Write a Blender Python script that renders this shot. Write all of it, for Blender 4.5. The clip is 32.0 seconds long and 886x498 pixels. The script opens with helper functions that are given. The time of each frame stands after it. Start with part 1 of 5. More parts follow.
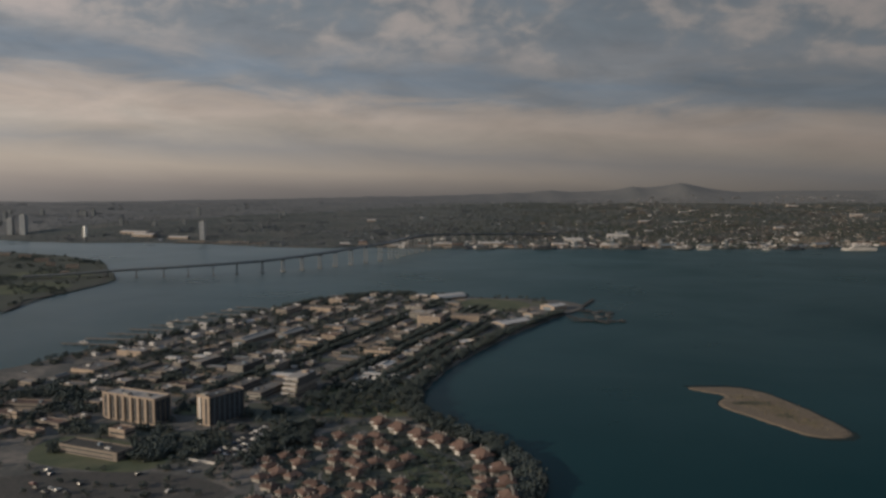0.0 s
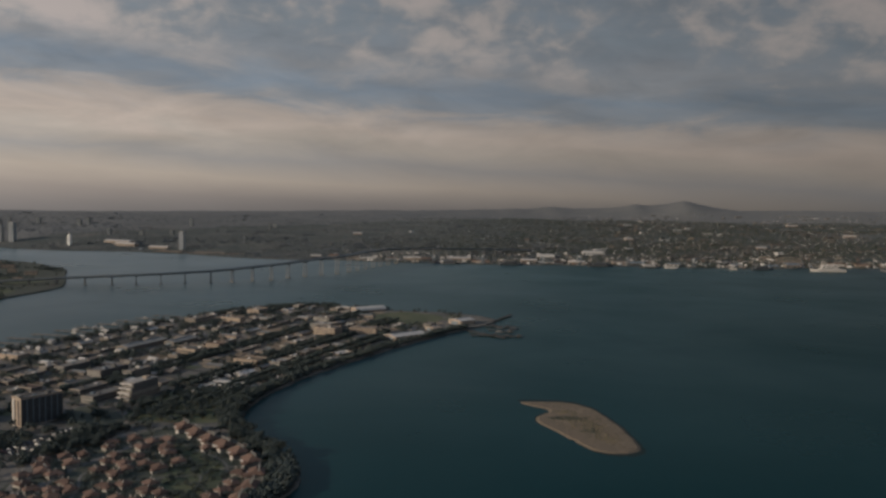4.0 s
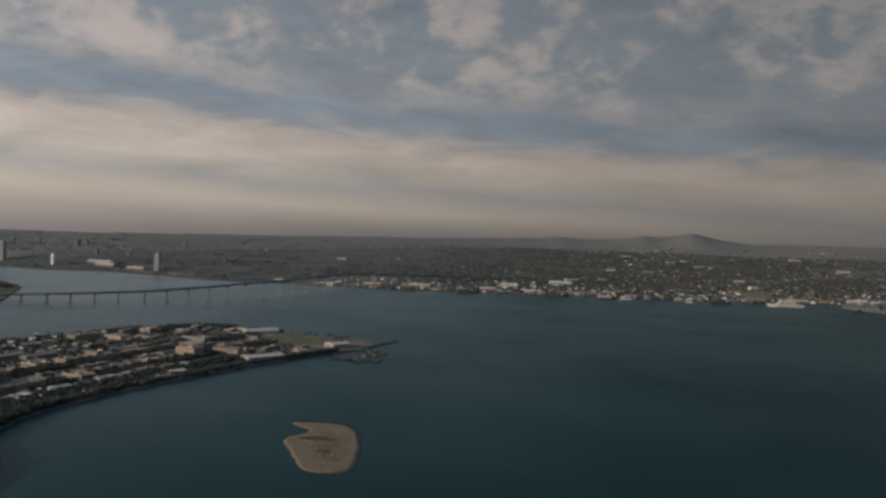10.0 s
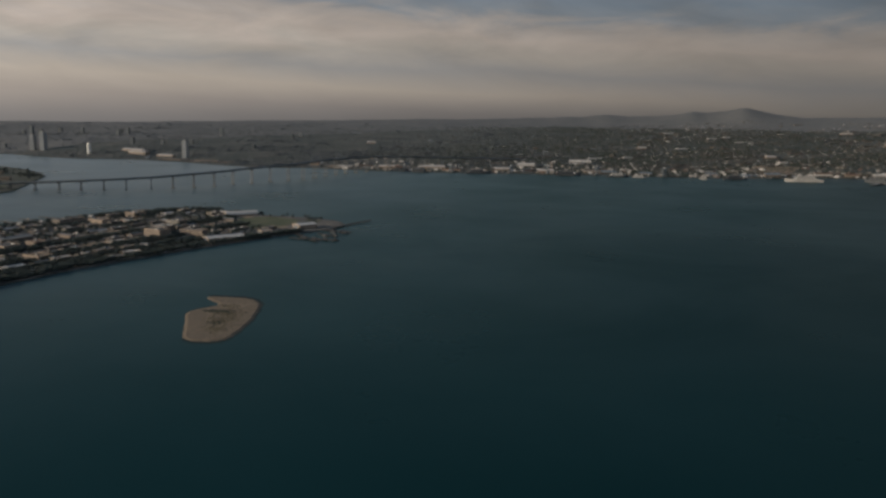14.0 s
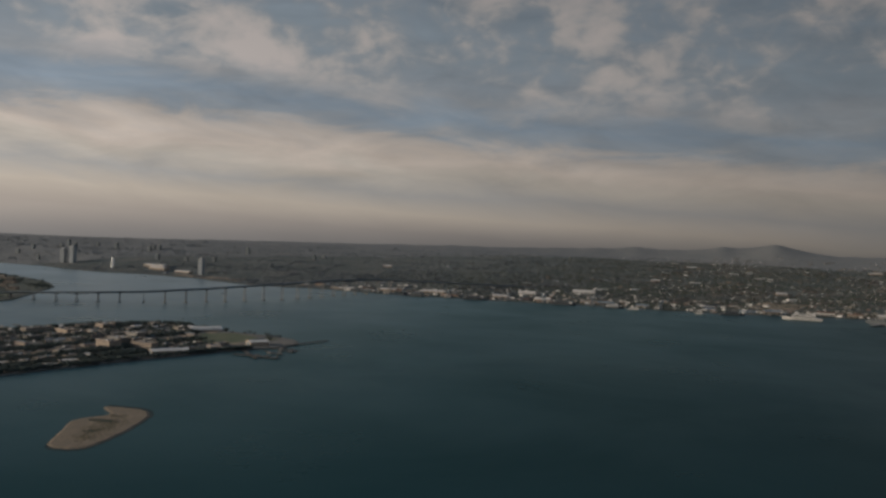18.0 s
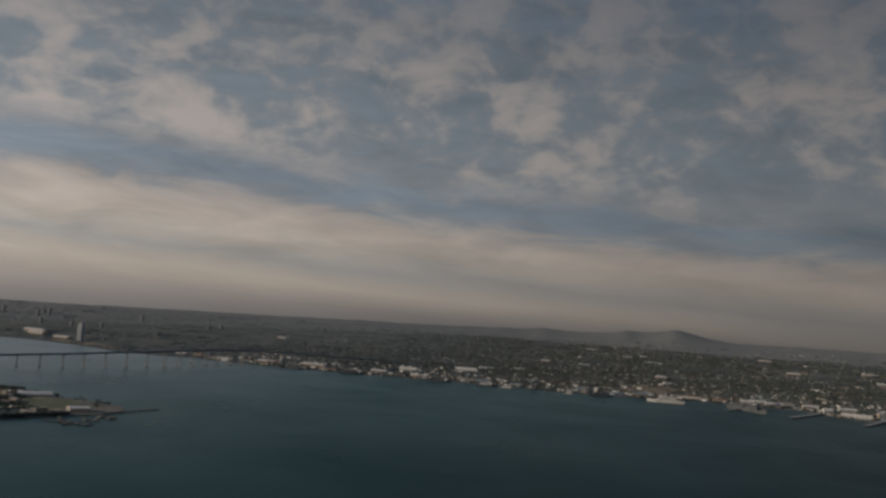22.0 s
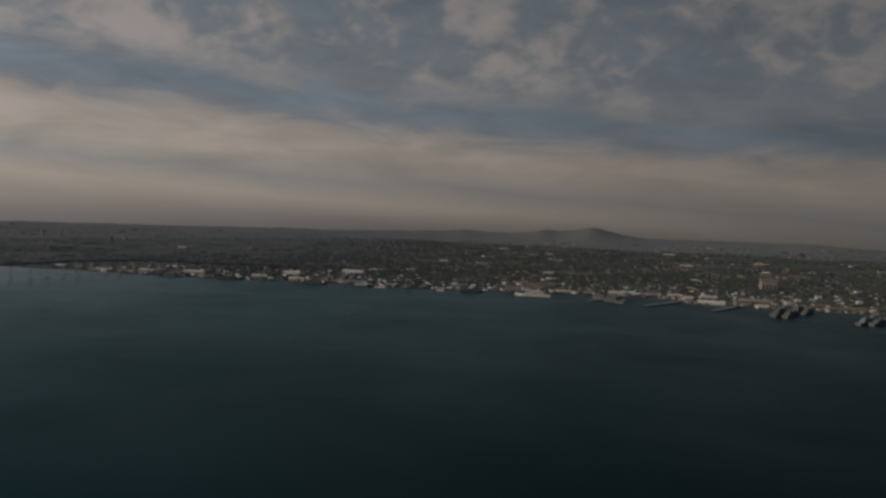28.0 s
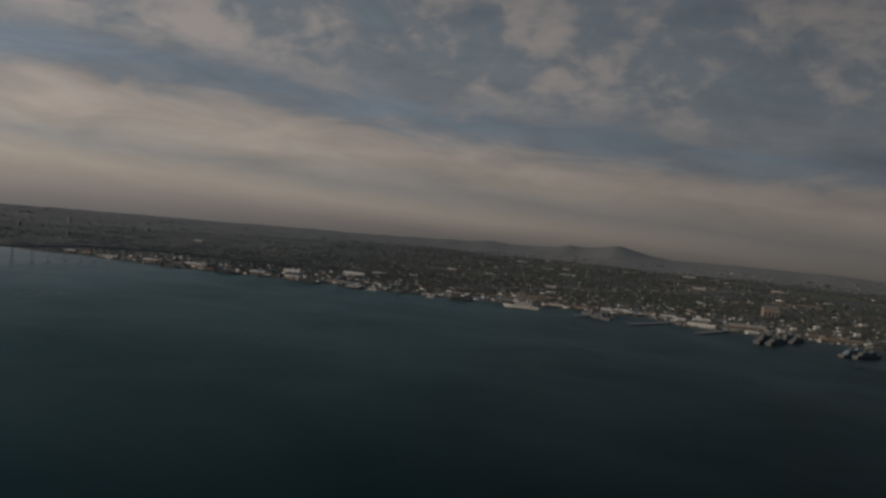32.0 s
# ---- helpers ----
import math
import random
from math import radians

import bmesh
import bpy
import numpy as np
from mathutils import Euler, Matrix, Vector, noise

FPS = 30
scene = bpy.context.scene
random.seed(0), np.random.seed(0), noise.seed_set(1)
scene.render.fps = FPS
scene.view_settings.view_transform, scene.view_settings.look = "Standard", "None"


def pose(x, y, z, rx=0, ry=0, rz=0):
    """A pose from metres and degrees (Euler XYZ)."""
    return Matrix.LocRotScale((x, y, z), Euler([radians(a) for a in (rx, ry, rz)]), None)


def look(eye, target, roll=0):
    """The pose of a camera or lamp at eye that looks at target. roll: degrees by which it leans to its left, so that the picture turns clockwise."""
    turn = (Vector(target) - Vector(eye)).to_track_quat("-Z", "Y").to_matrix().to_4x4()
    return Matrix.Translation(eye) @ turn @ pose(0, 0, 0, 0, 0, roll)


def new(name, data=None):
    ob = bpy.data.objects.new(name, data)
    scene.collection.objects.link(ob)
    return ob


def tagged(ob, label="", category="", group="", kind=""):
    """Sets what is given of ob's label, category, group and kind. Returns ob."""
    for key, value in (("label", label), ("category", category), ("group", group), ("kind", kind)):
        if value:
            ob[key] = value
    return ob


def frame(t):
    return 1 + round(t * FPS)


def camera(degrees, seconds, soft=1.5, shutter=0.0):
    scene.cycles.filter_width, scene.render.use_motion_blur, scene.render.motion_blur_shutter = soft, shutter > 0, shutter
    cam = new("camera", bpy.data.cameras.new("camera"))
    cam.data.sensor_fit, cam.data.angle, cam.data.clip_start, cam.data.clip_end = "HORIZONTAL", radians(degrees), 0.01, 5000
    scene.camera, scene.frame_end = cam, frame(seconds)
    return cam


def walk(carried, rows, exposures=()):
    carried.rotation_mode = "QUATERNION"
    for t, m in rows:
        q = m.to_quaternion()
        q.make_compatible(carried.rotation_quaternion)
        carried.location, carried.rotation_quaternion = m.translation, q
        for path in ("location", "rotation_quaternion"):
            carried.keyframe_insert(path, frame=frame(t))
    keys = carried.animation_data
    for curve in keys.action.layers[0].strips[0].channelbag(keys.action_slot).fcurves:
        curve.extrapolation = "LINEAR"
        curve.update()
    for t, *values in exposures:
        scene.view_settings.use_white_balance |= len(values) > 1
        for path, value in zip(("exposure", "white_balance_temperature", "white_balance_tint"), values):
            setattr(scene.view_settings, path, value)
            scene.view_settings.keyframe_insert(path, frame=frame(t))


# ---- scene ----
cam = camera(56.23, 32.0, soft=2.9)
PATH = [
    (0, (0.00, -0.00, 160.15), (0.02, 99.69, 152.35), 0.01),
    (0.5, (19.02, -1.70, 160.28), (19.04, 98.07, 153.48), 0.07),
    (1, (38.01, -3.39, 160.41), (37.62, 96.45, 154.65), 0.25),
    (1.5, (56.98, -5.06, 160.53), (55.52, 94.80, 155.31), 0.51),
    (2, (75.90, -6.70, 160.65), (73.45, 93.08, 154.60), 0.48),
    (2.5, (94.79, -8.32, 160.77), (91.95, 91.49, 155.30), 0.78),
    (3, (113.62, -9.87, 160.92), (110.19, 89.89, 154.95), 0.88),
    (3.5, (132.41, -11.36, 161.09), (128.82, 88.38, 154.81), 0.77),
    (5.5, (206.70, -15.36, 162.60), (204.54, 84.49, 157.68), 1.35),
    (6, (224.87, -15.87, 162.87), (222.93, 83.86, 155.83), 0.94),
    (6.5, (242.98, -16.31, 163.15), (241.03, 83.40, 155.76), 1.47),
    (7, (261.05, -16.67, 163.42), (257.74, 82.92, 155.00), 1.49),
    (7.5, (279.09, -16.96, 163.69), (273.65, 82.42, 153.95), 1.43),
    (8, (297.11, -17.17, 163.95), (289.88, 82.15, 154.81), 1.69),
    (8.5, (315.11, -17.32, 164.18), (307.29, 82.31, 160.61), 1.98),
    (9, (333.09, -17.42, 164.36), (324.61, 82.22, 163.75), 2.08),
    (9.5, (351.06, -17.49, 164.49), (342.28, 82.12, 163.46), 1.94),
    (10, (369.00, -17.52, 164.59), (360.22, 82.05, 161.79), 1.94),
    (10.5, (386.91, -17.52, 164.65), (378.58, 81.83, 156.86), 1.58),
    (11, (404.79, -17.45, 164.70), (397.19, 81.55, 152.83), 1.25),
    (11.5, (422.63, -17.31, 164.74), (415.12, 81.46, 151.03), 1.03),
    (12, (440.39, -17.08, 164.80), (431.36, 81.48, 150.50), 1.04),
    (12.5, (458.09, -16.77, 164.86), (446.92, 81.45, 149.81), 0.84),
    (13, (475.73, -16.38, 164.93), (462.52, 81.37, 148.48), 0.78),
    (13.5, (493.32, -15.88, 165.02), (478.50, 81.41, 147.31), 0.57),
    (15.5, (562.69, -11.47, 166.01), (540.44, 85.47, 155.58), 1.00),
    (16, (579.96, -9.83, 166.21), (556.07, 86.93, 158.08), 1.22),
    (16.5, (597.22, -8.13, 166.43), (572.73, 88.64, 160.35), 1.48),
    (17, (614.48, -6.36, 166.66), (590.14, 90.49, 161.43), 1.77),
    (17.5, (631.75, -4.54, 166.91), (607.85, 92.48, 162.90), 1.99),
    (18, (649.02, -2.69, 167.18), (625.78, 94.55, 165.10), 2.26),
    (18.5, (666.31, -0.85, 167.45), (643.85, 96.59, 168.61), 2.54),
    (19, (683.61, 0.96, 167.74), (661.12, 98.25, 173.16), 3.27),
    (19.5, (700.93, 2.72, 168.02), (676.95, 99.29, 177.97), 4.27),
    (20, (718.25, 4.39, 168.29), (693.48, 100.53, 180.24), 4.81),
    (20.5, (735.59, 5.96, 168.56), (712.01, 102.63, 178.48), 4.70),
    (21, (752.91, 7.42, 168.81), (732.30, 104.85, 177.82), 4.56),
    (21.5, (770.21, 8.78, 169.04), (752.46, 106.87, 177.00), 4.27),
    (22, (787.49, 10.05, 169.26), (771.43, 108.46, 176.86), 4.24),
    (22.5, (804.74, 11.25, 169.45), (789.37, 109.83, 176.15), 4.16),
    (23, (821.95, 12.38, 169.63), (807.09, 111.20, 173.27), 3.89),
    (23.5, (839.13, 13.47, 169.78), (825.25, 112.48, 171.71), 3.31),
    (24, (856.27, 14.52, 169.92), (843.52, 113.69, 171.58), 3.28),
    (24.5, (873.38, 15.55, 170.05), (861.54, 114.84, 171.36), 3.11),
    (25, (890.45, 16.57, 170.16), (879.21, 115.94, 170.33), 2.95),
    (25.5, (907.48, 17.58, 170.27), (896.44, 116.96, 169.55), 2.96),
    (26, (924.48, 18.57, 170.37), (913.67, 117.97, 168.63), 2.88),
    (26.5, (941.45, 19.56, 170.47), (931.74, 119.07, 168.39), 2.40),
    (28.5, (1008.57, 23.39, 171.05), (997.59, 122.72, 167.41), 2.57),
    (29, (1025.19, 24.30, 171.11), (1012.68, 123.46, 167.82), 2.81),
    (29.5, (1041.79, 25.19, 171.16), (1028.02, 124.11, 166.16), 3.00),
    (30, (1058.38, 26.08, 171.19), (1043.90, 124.77, 164.03), 3.48),
    (30.5, (1074.96, 26.97, 171.23), (1060.78, 125.53, 162.04), 4.02),
    (31, (1091.53, 27.85, 171.26), (1077.13, 126.50, 163.47), 4.59),
    (31.5, (1108.10, 28.74, 171.28), (1092.99, 127.48, 166.60), 5.20),
    (32, (1124.66, 29.62, 171.31), (1108.73, 128.32, 168.77), 5.68),
]
from mathutils.geometry import tessellate_polygon

# seconds, stops, white balance
EXPOSURE = [(0, -0.08, 6035, 4.8), (6, -0.1, 6020, 4.6), (8, -0.1, 6010, 4.5), (9, 0.07, 6005, 4.5), (10, 0.0, 5990, 4.2), (11, -0.15, 5970, 3.9), (13, -0.18, 5930, 3.2), (16, -0.16, 5935, 2.8), (20, -0.12, 5940, 2.4), (23, -0.42, 5935, 3.5), (26, -0.6, 5940, 4.0), (32, -0.66, 5940, 3.8)]
walk(cam, [(t, look(eye, target, roll)) for t, eye, target, roll in PATH], EXPOSURE)

# ---- sky, sun ----
SUN_AZ, SUN_EL = radians(246), radians(16)          # compass angle from +y, clockwise
to_sun = Vector((math.sin(SUN_AZ) * math.cos(SUN_EL), math.cos(SUN_AZ) * math.cos(SUN_EL), math.sin(SUN_EL)))
sun = new("sun", bpy.data.lights.new("sun", "SUN"))
sun.data.energy, sun.data.angle, sun.data.color = 4.15, radians(0.8), (1.0, 0.76, 0.55)
sun.matrix_world = look(to_sun * 100, (0, 0, 0))


class Nodes:
    """Short hand for node trees."""

    def __init__(self, tree):
        self.tree = tree
        tree.nodes.clear()

    def add(self, kind):
        return self.tree.nodes.new(kind)

    def link(self, a, b):
        self.tree.links.new(a, b)

    def put(self, socket, value):
        if isinstance(value, bpy.types.NodeSocket):
            self.link(value, socket)
        else:
            socket.default_value = value

    def math(self, op, a, b=0.0, c=0.0, clamp=False):
        n = self.add("ShaderNodeMath")
        n.operation, n.use_clamp = op, clamp
        for s, v in zip(n.inputs, (a, b, c)):
            self.put(s, v)
        return n.outputs[0]

    def xyz(self, x, y, z=0.0):
        n = self.add("ShaderNodeCombineXYZ")
        for s, v in zip(n.inputs, (x, y, z)):
            self.put(s, v)
        return n.outputs[0]

    def noise(self, vector, scale, detail=4.0, rough=0.55, warp=0.0):
        n = self.add("ShaderNodeTexNoise")
        self.put(n.inputs["Vector"], vector)
        n.inputs["Scale"].default_value, n.inputs["Detail"].default_value = scale, detail
        n.inputs["Roughness"].default_value, n.inputs["Distortion"].default_value = rough, warp
        return n.outputs["Fac"]

    def ramp(self, fac, stops, smooth=False):
        n = self.add("ShaderNodeValToRGB")
        el = n.color_ramp.elements
        while len(el) < len(stops):
            el.new(0.5)
        for e, (at, col) in zip(el, stops):
            e.position, e.color = at, (*col, 1) if len(col) == 3 else col
        if smooth:
            n.color_ramp.interpolation = "EASE"
        self.put(n.inputs[0], fac)
        return n.outputs[0]

    def mix(self, fac, a, b, blend="MIX"):
        n = self.add("ShaderNodeMix")
        n.data_type, n.blend_type = "RGBA", blend
        self.put(n.inputs[0], fac)
        for s, v in ((n.inputs[6], a), (n.inputs[7], b)):
            self.put(s, (*v, 1) if isinstance(v, tuple) and len(v) == 3 else v)
        return n.outputs[2]

    def step(self, v, lo, hi):
        n = self.add("ShaderNodeMapRange")
        n.interpolation_type = "SMOOTHSTEP"
        self.put(n.inputs[0], v)
        n.inputs[1].default_value, n.inputs[2].default_value = lo, hi
        return n.outputs[0]


world = bpy.data.worlds.new("world")
scene.world = world
world.use_nodes = True
W = Nodes(world.node_tree)
way = W.add("ShaderNodeTexCoord").outputs["Generated"]
sep = W.add("ShaderNodeSeparateXYZ")
W.link(way, sep.inputs[0])
dx, dy, dz = sep.outputs
elev = W.math("MULTIPLY", W.math("ARCSINE", dz), 57.2958)
azim = W.math("MULTIPLY", W.math("ARCTAN2", dx, dy), 57.2958)
# streaky coordinates in degrees: long across, short upwards
streak = W.xyz(W.math("MULTIPLY", azim, 0.05), W.math("MULTIPLY", elev, 0.22))
puffs = W.xyz(W.math("MULTIPLY", azim, 0.16), W.math("MULTIPLY", elev, 0.26))
drift = W.noise(streak, 1.1, 7, 0.6, 0.6)
wisp = W.noise(W.xyz(W.math("MULTIPLY", azim, 0.15), W.math("MULTIPLY_ADD", elev, 0.6, W.math("MULTIPLY", azim, 0.03))), 0.8, 5, 0.55, 0.5)
calm = W.math("MULTIPLY_ADD", W.step(elev, 0.5, 6.0), 0.8, 0.2)       # smooth haze low down
level = W.math("ADD", elev, W.math("MULTIPLY", W.math("MULTIPLY", W.math("SUBTRACT", drift, 0.5), 3.2), calm))
ripple = W.noise(W.xyz(W.math("MULTIPLY_ADD", elev, 0.05, W.math("MULTIPLY", azim, 0.12)), W.math("MULTIPLY", elev, 0.42)), 1.0, 6, 0.6, 0.8)
level = W.math("ADD", level, W.math("MULTIPLY_ADD", W.math("MULTIPLY", W.math("SUBTRACT", ripple, 0.5), calm), 4.0, W.math("MULTIPLY_ADD", azim, 0.05, 0.9)))
band = W.ramp(W.math("DIVIDE", level, 30.0, clamp=True), [
    (0.0, (0.234, 0.194, 0.165)), (0.047, (0.298, 0.247, 0.202)), (0.092, (0.232, 0.211, 0.196)), (0.13, (0.305, 0.260, 0.221)), (0.165, (0.364, 0.297, 0.250)),
    (0.202, (0.308, 0.264, 0.236)), (0.230, (0.203, 0.208, 0.221)), (0.265, (0.176, 0.197, 0.227)), (0.305, (0.222, 0.220, 0.227)), (0.345, (0.198, 0.206, 0.221)), (0.40, (0.180, 0.198, 0.217)), (0.62, (0.178, 0.196, 0.222)), (1.0, (0.150, 0.205, 0.300))])
grain = W.math("MULTIPLY_ADD", W.math("MULTIPLY", W.math("SUBTRACT", wisp, 0.5), calm), 0.85, 1.0)
band = W.mix(1.0, band, W.xyz(grain, grain, grain), "MULTIPLY")
big = W.noise(puffs, 0.55, 4, 0.5, 0.5)
fine = W.noise(puffs, 1.5, 5, 0.52, 0.6)
small = W.noise(puffs, 3.4, 4, 0.55, 0.4)
tuft = W.math("ADD", W.math("MULTIPLY", big, 0.46), W.math("ADD", W.math("MULTIPLY", fine, 0.36), W.math("MULTIPLY", small, 0.18)))
cover = W.math("MULTIPLY", W.step(tuft, 0.37, 0.56), W.step(level, 8.2, 10.8))
cover = W.math("MULTIPLY", cover, W.math("SUBTRACT", 1.0, W.math("MULTIPLY", W.step(elev, 22.0, 38.0), 0.9)))
cloud = W.ramp(tuft, [(0.40, (0.158, 0.178, 0.204)), (0.47, (0.225, 0.222, 0.226)), (0.53, (0.330, 0.292, 0.270)), (0.60, (0.405, 0.340, 0.306))])
soft = W.math("MULTIPLY_ADD", W.step(elev, 13.0, 22.0), -0.4, 0.92)       # thinner, smoother cloud higher up
paint = W.mix(W.math("MULTIPLY", cover, soft), band, cloud)
high = W.math("MULTIPLY_ADD", W.step(elev, 9.0, 23.0), -0.3, 1.0)
high = W.math("ADD", high, W.math("MULTIPLY", W.step(elev, 30.0, 60.0), 0.55))       # unseen upper sky, brightened to lift the shade below
paint = W.mix(1.0, paint, W.xyz(high, high, high), "MULTIPLY")
# brighter towards the sun's side of the sky, dimmer away from it
toward = W.math("COSINE", W.math("SUBTRACT", W.math("ARCTAN2", dx, dy), radians(258)))
glow = W.math("MULTIPLY_ADD", toward, 0.58, 1.07)
low = W.math("MULTIPLY", W.math("MAXIMUM", W.math("ADD", toward, 0.45), 0.0), W.math("SUBTRACT", 1.0, W.step(elev, 1.5, 9.5)))
glow = W.math("MULTIPLY", glow, W.math("MULTIPLY_ADD", low, 0.42, 1.0))       # most of all low in the haze
paint = W.mix(1.0, paint, W.xyz(glow, glow, glow), "MULTIPLY")
clear = W.step(W.math("MULTIPLY", dy, -1.0), -0.25, 0.55)        # unseen southern sky, made evenly pale as fill light
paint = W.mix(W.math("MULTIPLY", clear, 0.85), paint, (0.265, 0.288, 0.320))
murk = W.math("MULTIPLY_ADD", W.step(elev, -1.4, 1.2), 0.45, 0.55)       # thick haze along the skyline
paint = W.mix(1.0, paint, W.xyz(murk, W.math("POWER", murk, 0.88), W.math("POWER", murk, 0.72)), "MULTIPLY")
sky = W.add("ShaderNodeTexSky")
sky.sky_type, sky.sun_disc, sky.sun_elevation, sky.sun_rotation, sky.dust_density = "NISHITA", False, SUN_EL, SUN_AZ, 4.0
b_sky, b_cloud = W.add("ShaderNodeBackground"), W.add("ShaderNodeBackground")
W.link(sky.outputs[0], b_sky.inputs[0])
b_sky.inputs[1].default_value = 0.05
paint = W.mix(1.0, paint, (1.045, 1.0, 0.985), "MULTIPLY")
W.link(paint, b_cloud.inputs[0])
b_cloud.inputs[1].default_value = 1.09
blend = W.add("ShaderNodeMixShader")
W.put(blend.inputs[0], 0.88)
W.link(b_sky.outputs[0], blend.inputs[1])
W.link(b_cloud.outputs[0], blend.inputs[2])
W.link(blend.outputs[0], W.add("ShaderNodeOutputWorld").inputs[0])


# ---- materials ----
def surface(name, stops, scale=0.15, fine=2.5, rough=0.85, bump=0.0, bump_scale=1.0, metal=0.0, spread=0.0, island=0.0, spec=0.3):
    """A procedural surface: colours of stops laid out by noise at two scales, in metres of the world; spread and island vary the
    brightness from object to object and from piece to piece."""
    m = bpy.data.materials.new(name)
    m.use_nodes = True
    n = Nodes(m.node_tree)
    place = n.add("ShaderNodeNewGeometry")
    pos = place.outputs["Position"]
    a, b = n.noise(pos, scale, 4, 0.6, 0.3), n.noise(pos, fine, 3, 0.6)
    f = n.math("ADD", n.math("MULTIPLY", a, 0.65), n.math("MULTIPLY", b, 0.35))
    col = n.ramp(n.step(f, 0.34, 0.66), [(i / max(1, len(stops) - 1), s) for i, s in enumerate(stops)])
    for amount, source in ((spread, "object"), (island, "island")):
        if amount:
            r = n.add("ShaderNodeObjectInfo").outputs["Random"] if source == "object" else place.outputs["Random Per Island"]
            gain = n.math("MULTIPLY_ADD", r, 2 * amount, 1 - amount)
            col = n.mix(1.0, col, n.xyz(gain, gain, gain), "MULTIPLY")
    p = n.add("ShaderNodeBsdfPrincipled")
    n.put(p.inputs["Base Color"], col)
    p.inputs["Metallic"].default_value = metal
    p.inputs["Specular IOR Level"].default_value = spec
    n.put(p.inputs["Roughness"], n.math("MULTIPLY_ADD", b, 0.2, rough - 0.1))
    if bump:
        u = n.add("ShaderNodeBump")
        u.inputs["Strength"].default_value, u.inputs["Distance"].default_value = bump, 0.3
        n.put(u.inputs["Height"], n.noise(pos, bump_scale, 4))
        n.link(u.outputs[0], p.inputs["Normal"])
    n.link(p.outputs[0], n.add("ShaderNodeOutputMaterial").inputs[0])
    return m


def palette(name, cols, rough=0.8, by="island", scale=0.2, spec=0.3, through_light=0.0):
    """A surface whose colour is picked from cols, piece by piece or object by object, with some grime."""
    m = bpy.data.materials.new(name)
    m.use_nodes = True
    n = Nodes(m.node_tree)
    place = n.add("ShaderNodeNewGeometry")
    r = place.outputs["Random Per Island"] if by == "island" else n.add("ShaderNodeObjectInfo").outputs["Random"]
    node = n.add("ShaderNodeValToRGB")
    node.color_ramp.interpolation = "CONSTANT"
    el = node.color_ramp.elements
    while len(el) < len(cols):
        el.new(0.5)
    for i, (e, c) in enumerate(zip(el, cols)):
        e.position, e.color = i / len(cols), (*c, 1)
    n.put(node.inputs[0], r)
    grime = n.noise(place.outputs["Position"], scale, 5, 0.65)
    gain = n.math("MULTIPLY_ADD", grime, 0.7, 0.62)
    col = n.mix(1.0, node.outputs[0], n.xyz(gain, gain, gain), "MULTIPLY")
    p = n.add("ShaderNodeBsdfPrincipled")
    n.put(p.inputs["Base Color"], col)
    p.inputs["Roughness"].default_value = rough
    p.inputs["Specular IOR Level"].default_value = spec
    last = p.outputs[0]
    if through_light:
        leaf, both = n.add("ShaderNodeBsdfTranslucent"), n.add("ShaderNodeMixShader")
        n.put(leaf.inputs["Color"], col)
        both.inputs[0].default_value = through_light
        n.link(last, both.inputs[1])
        n.link(leaf.outputs[0], both.inputs[2])
        last = both.outputs[0]
    n.link(last, n.add("ShaderNodeOutputMaterial").inputs[0])
    return m


def make_water():
    m = bpy.data.materials.new("bay_water")
    m.use_nodes = True
    n = Nodes(m.node_tree)
    pos = n.add("ShaderNodeNewGeometry").outputs["Position"]
    broad = n.noise(pos, 0.0016, 3, 0.5, 0.5)
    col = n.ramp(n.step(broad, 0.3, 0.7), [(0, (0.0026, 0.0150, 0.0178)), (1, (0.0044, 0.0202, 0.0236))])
    water_xyz = n.add("ShaderNodeSeparateXYZ")              # colour darkened eastwards, standing in for haze glare over the west
    n.link(pos, water_xyz.inputs[0])
    east_fade = n.math("MULTIPLY_ADD", n.step(water_xyz.outputs[0], 150.0, 1400.0), -1.4, 1.74)
    col = n.mix(1.0, col, n.xyz(east_fade, east_fade, east_fade), "MULTIPLY")
    waves = n.math("ADD", n.noise(pos, 0.12, 6, 0.65, 0.4), n.math("MULTIPLY", n.noise(pos, 0.5, 4, 0.6), 0.4))
    u = n.add("ShaderNodeBump")
    u.inputs["Strength"].default_value, u.inputs["Distance"].default_value = 0.35, 1.0
    n.put(u.inputs["Height"], waves)
    body, gloss = n.add("ShaderNodeBsdfDiffuse"), n.add("ShaderNodeBsdfGlossy")
    n.put(body.inputs["Color"], col)
    # reflection tint greyer in the west, as haze would leave it
    n.put(gloss.inputs["Color"], n.ramp(n.step(water_xyz.outputs[0], -500.0, 700.0), [(0, (0.90, 0.95, 0.955)), (1, (0.79, 0.95, 0.94))]))
    n.put(gloss.inputs["Roughness"], n.math("MULTIPLY_ADD", n.noise(pos, 0.006, 5, 0.6), 0.2, 0.2))
    n.link(u.outputs[0], gloss.inputs["Normal"])
    facing = n.add("ShaderNodeLayerWeight")
    facing.inputs["Blend"].default_value = 0.5
    swell = n.math("MULTIPLY_ADD", n.noise(pos, 0.004, 4, 0.6, 0.4), 0.36, 0.17)
    swell = n.math("MULTIPLY_ADD", n.step(n.math("MULTIPLY", water_xyz.outputs[0], -1.0), -500.0, 450.0), 0.31, swell)       # glossier in the west, imitating haze that lightens the water
    both = n.add("ShaderNodeMixShader")
    n.put(both.inputs[0], n.math("MULTIPLY", n.math("POWER", facing.outputs["Facing"], 5.3), swell))
    n.link(body.outputs[0], both.inputs[1])
    n.link(gloss.outputs[0], both.inputs[2])
    n.link(both.outputs[0], n.add("ShaderNodeOutputMaterial").inputs[0])
    return m


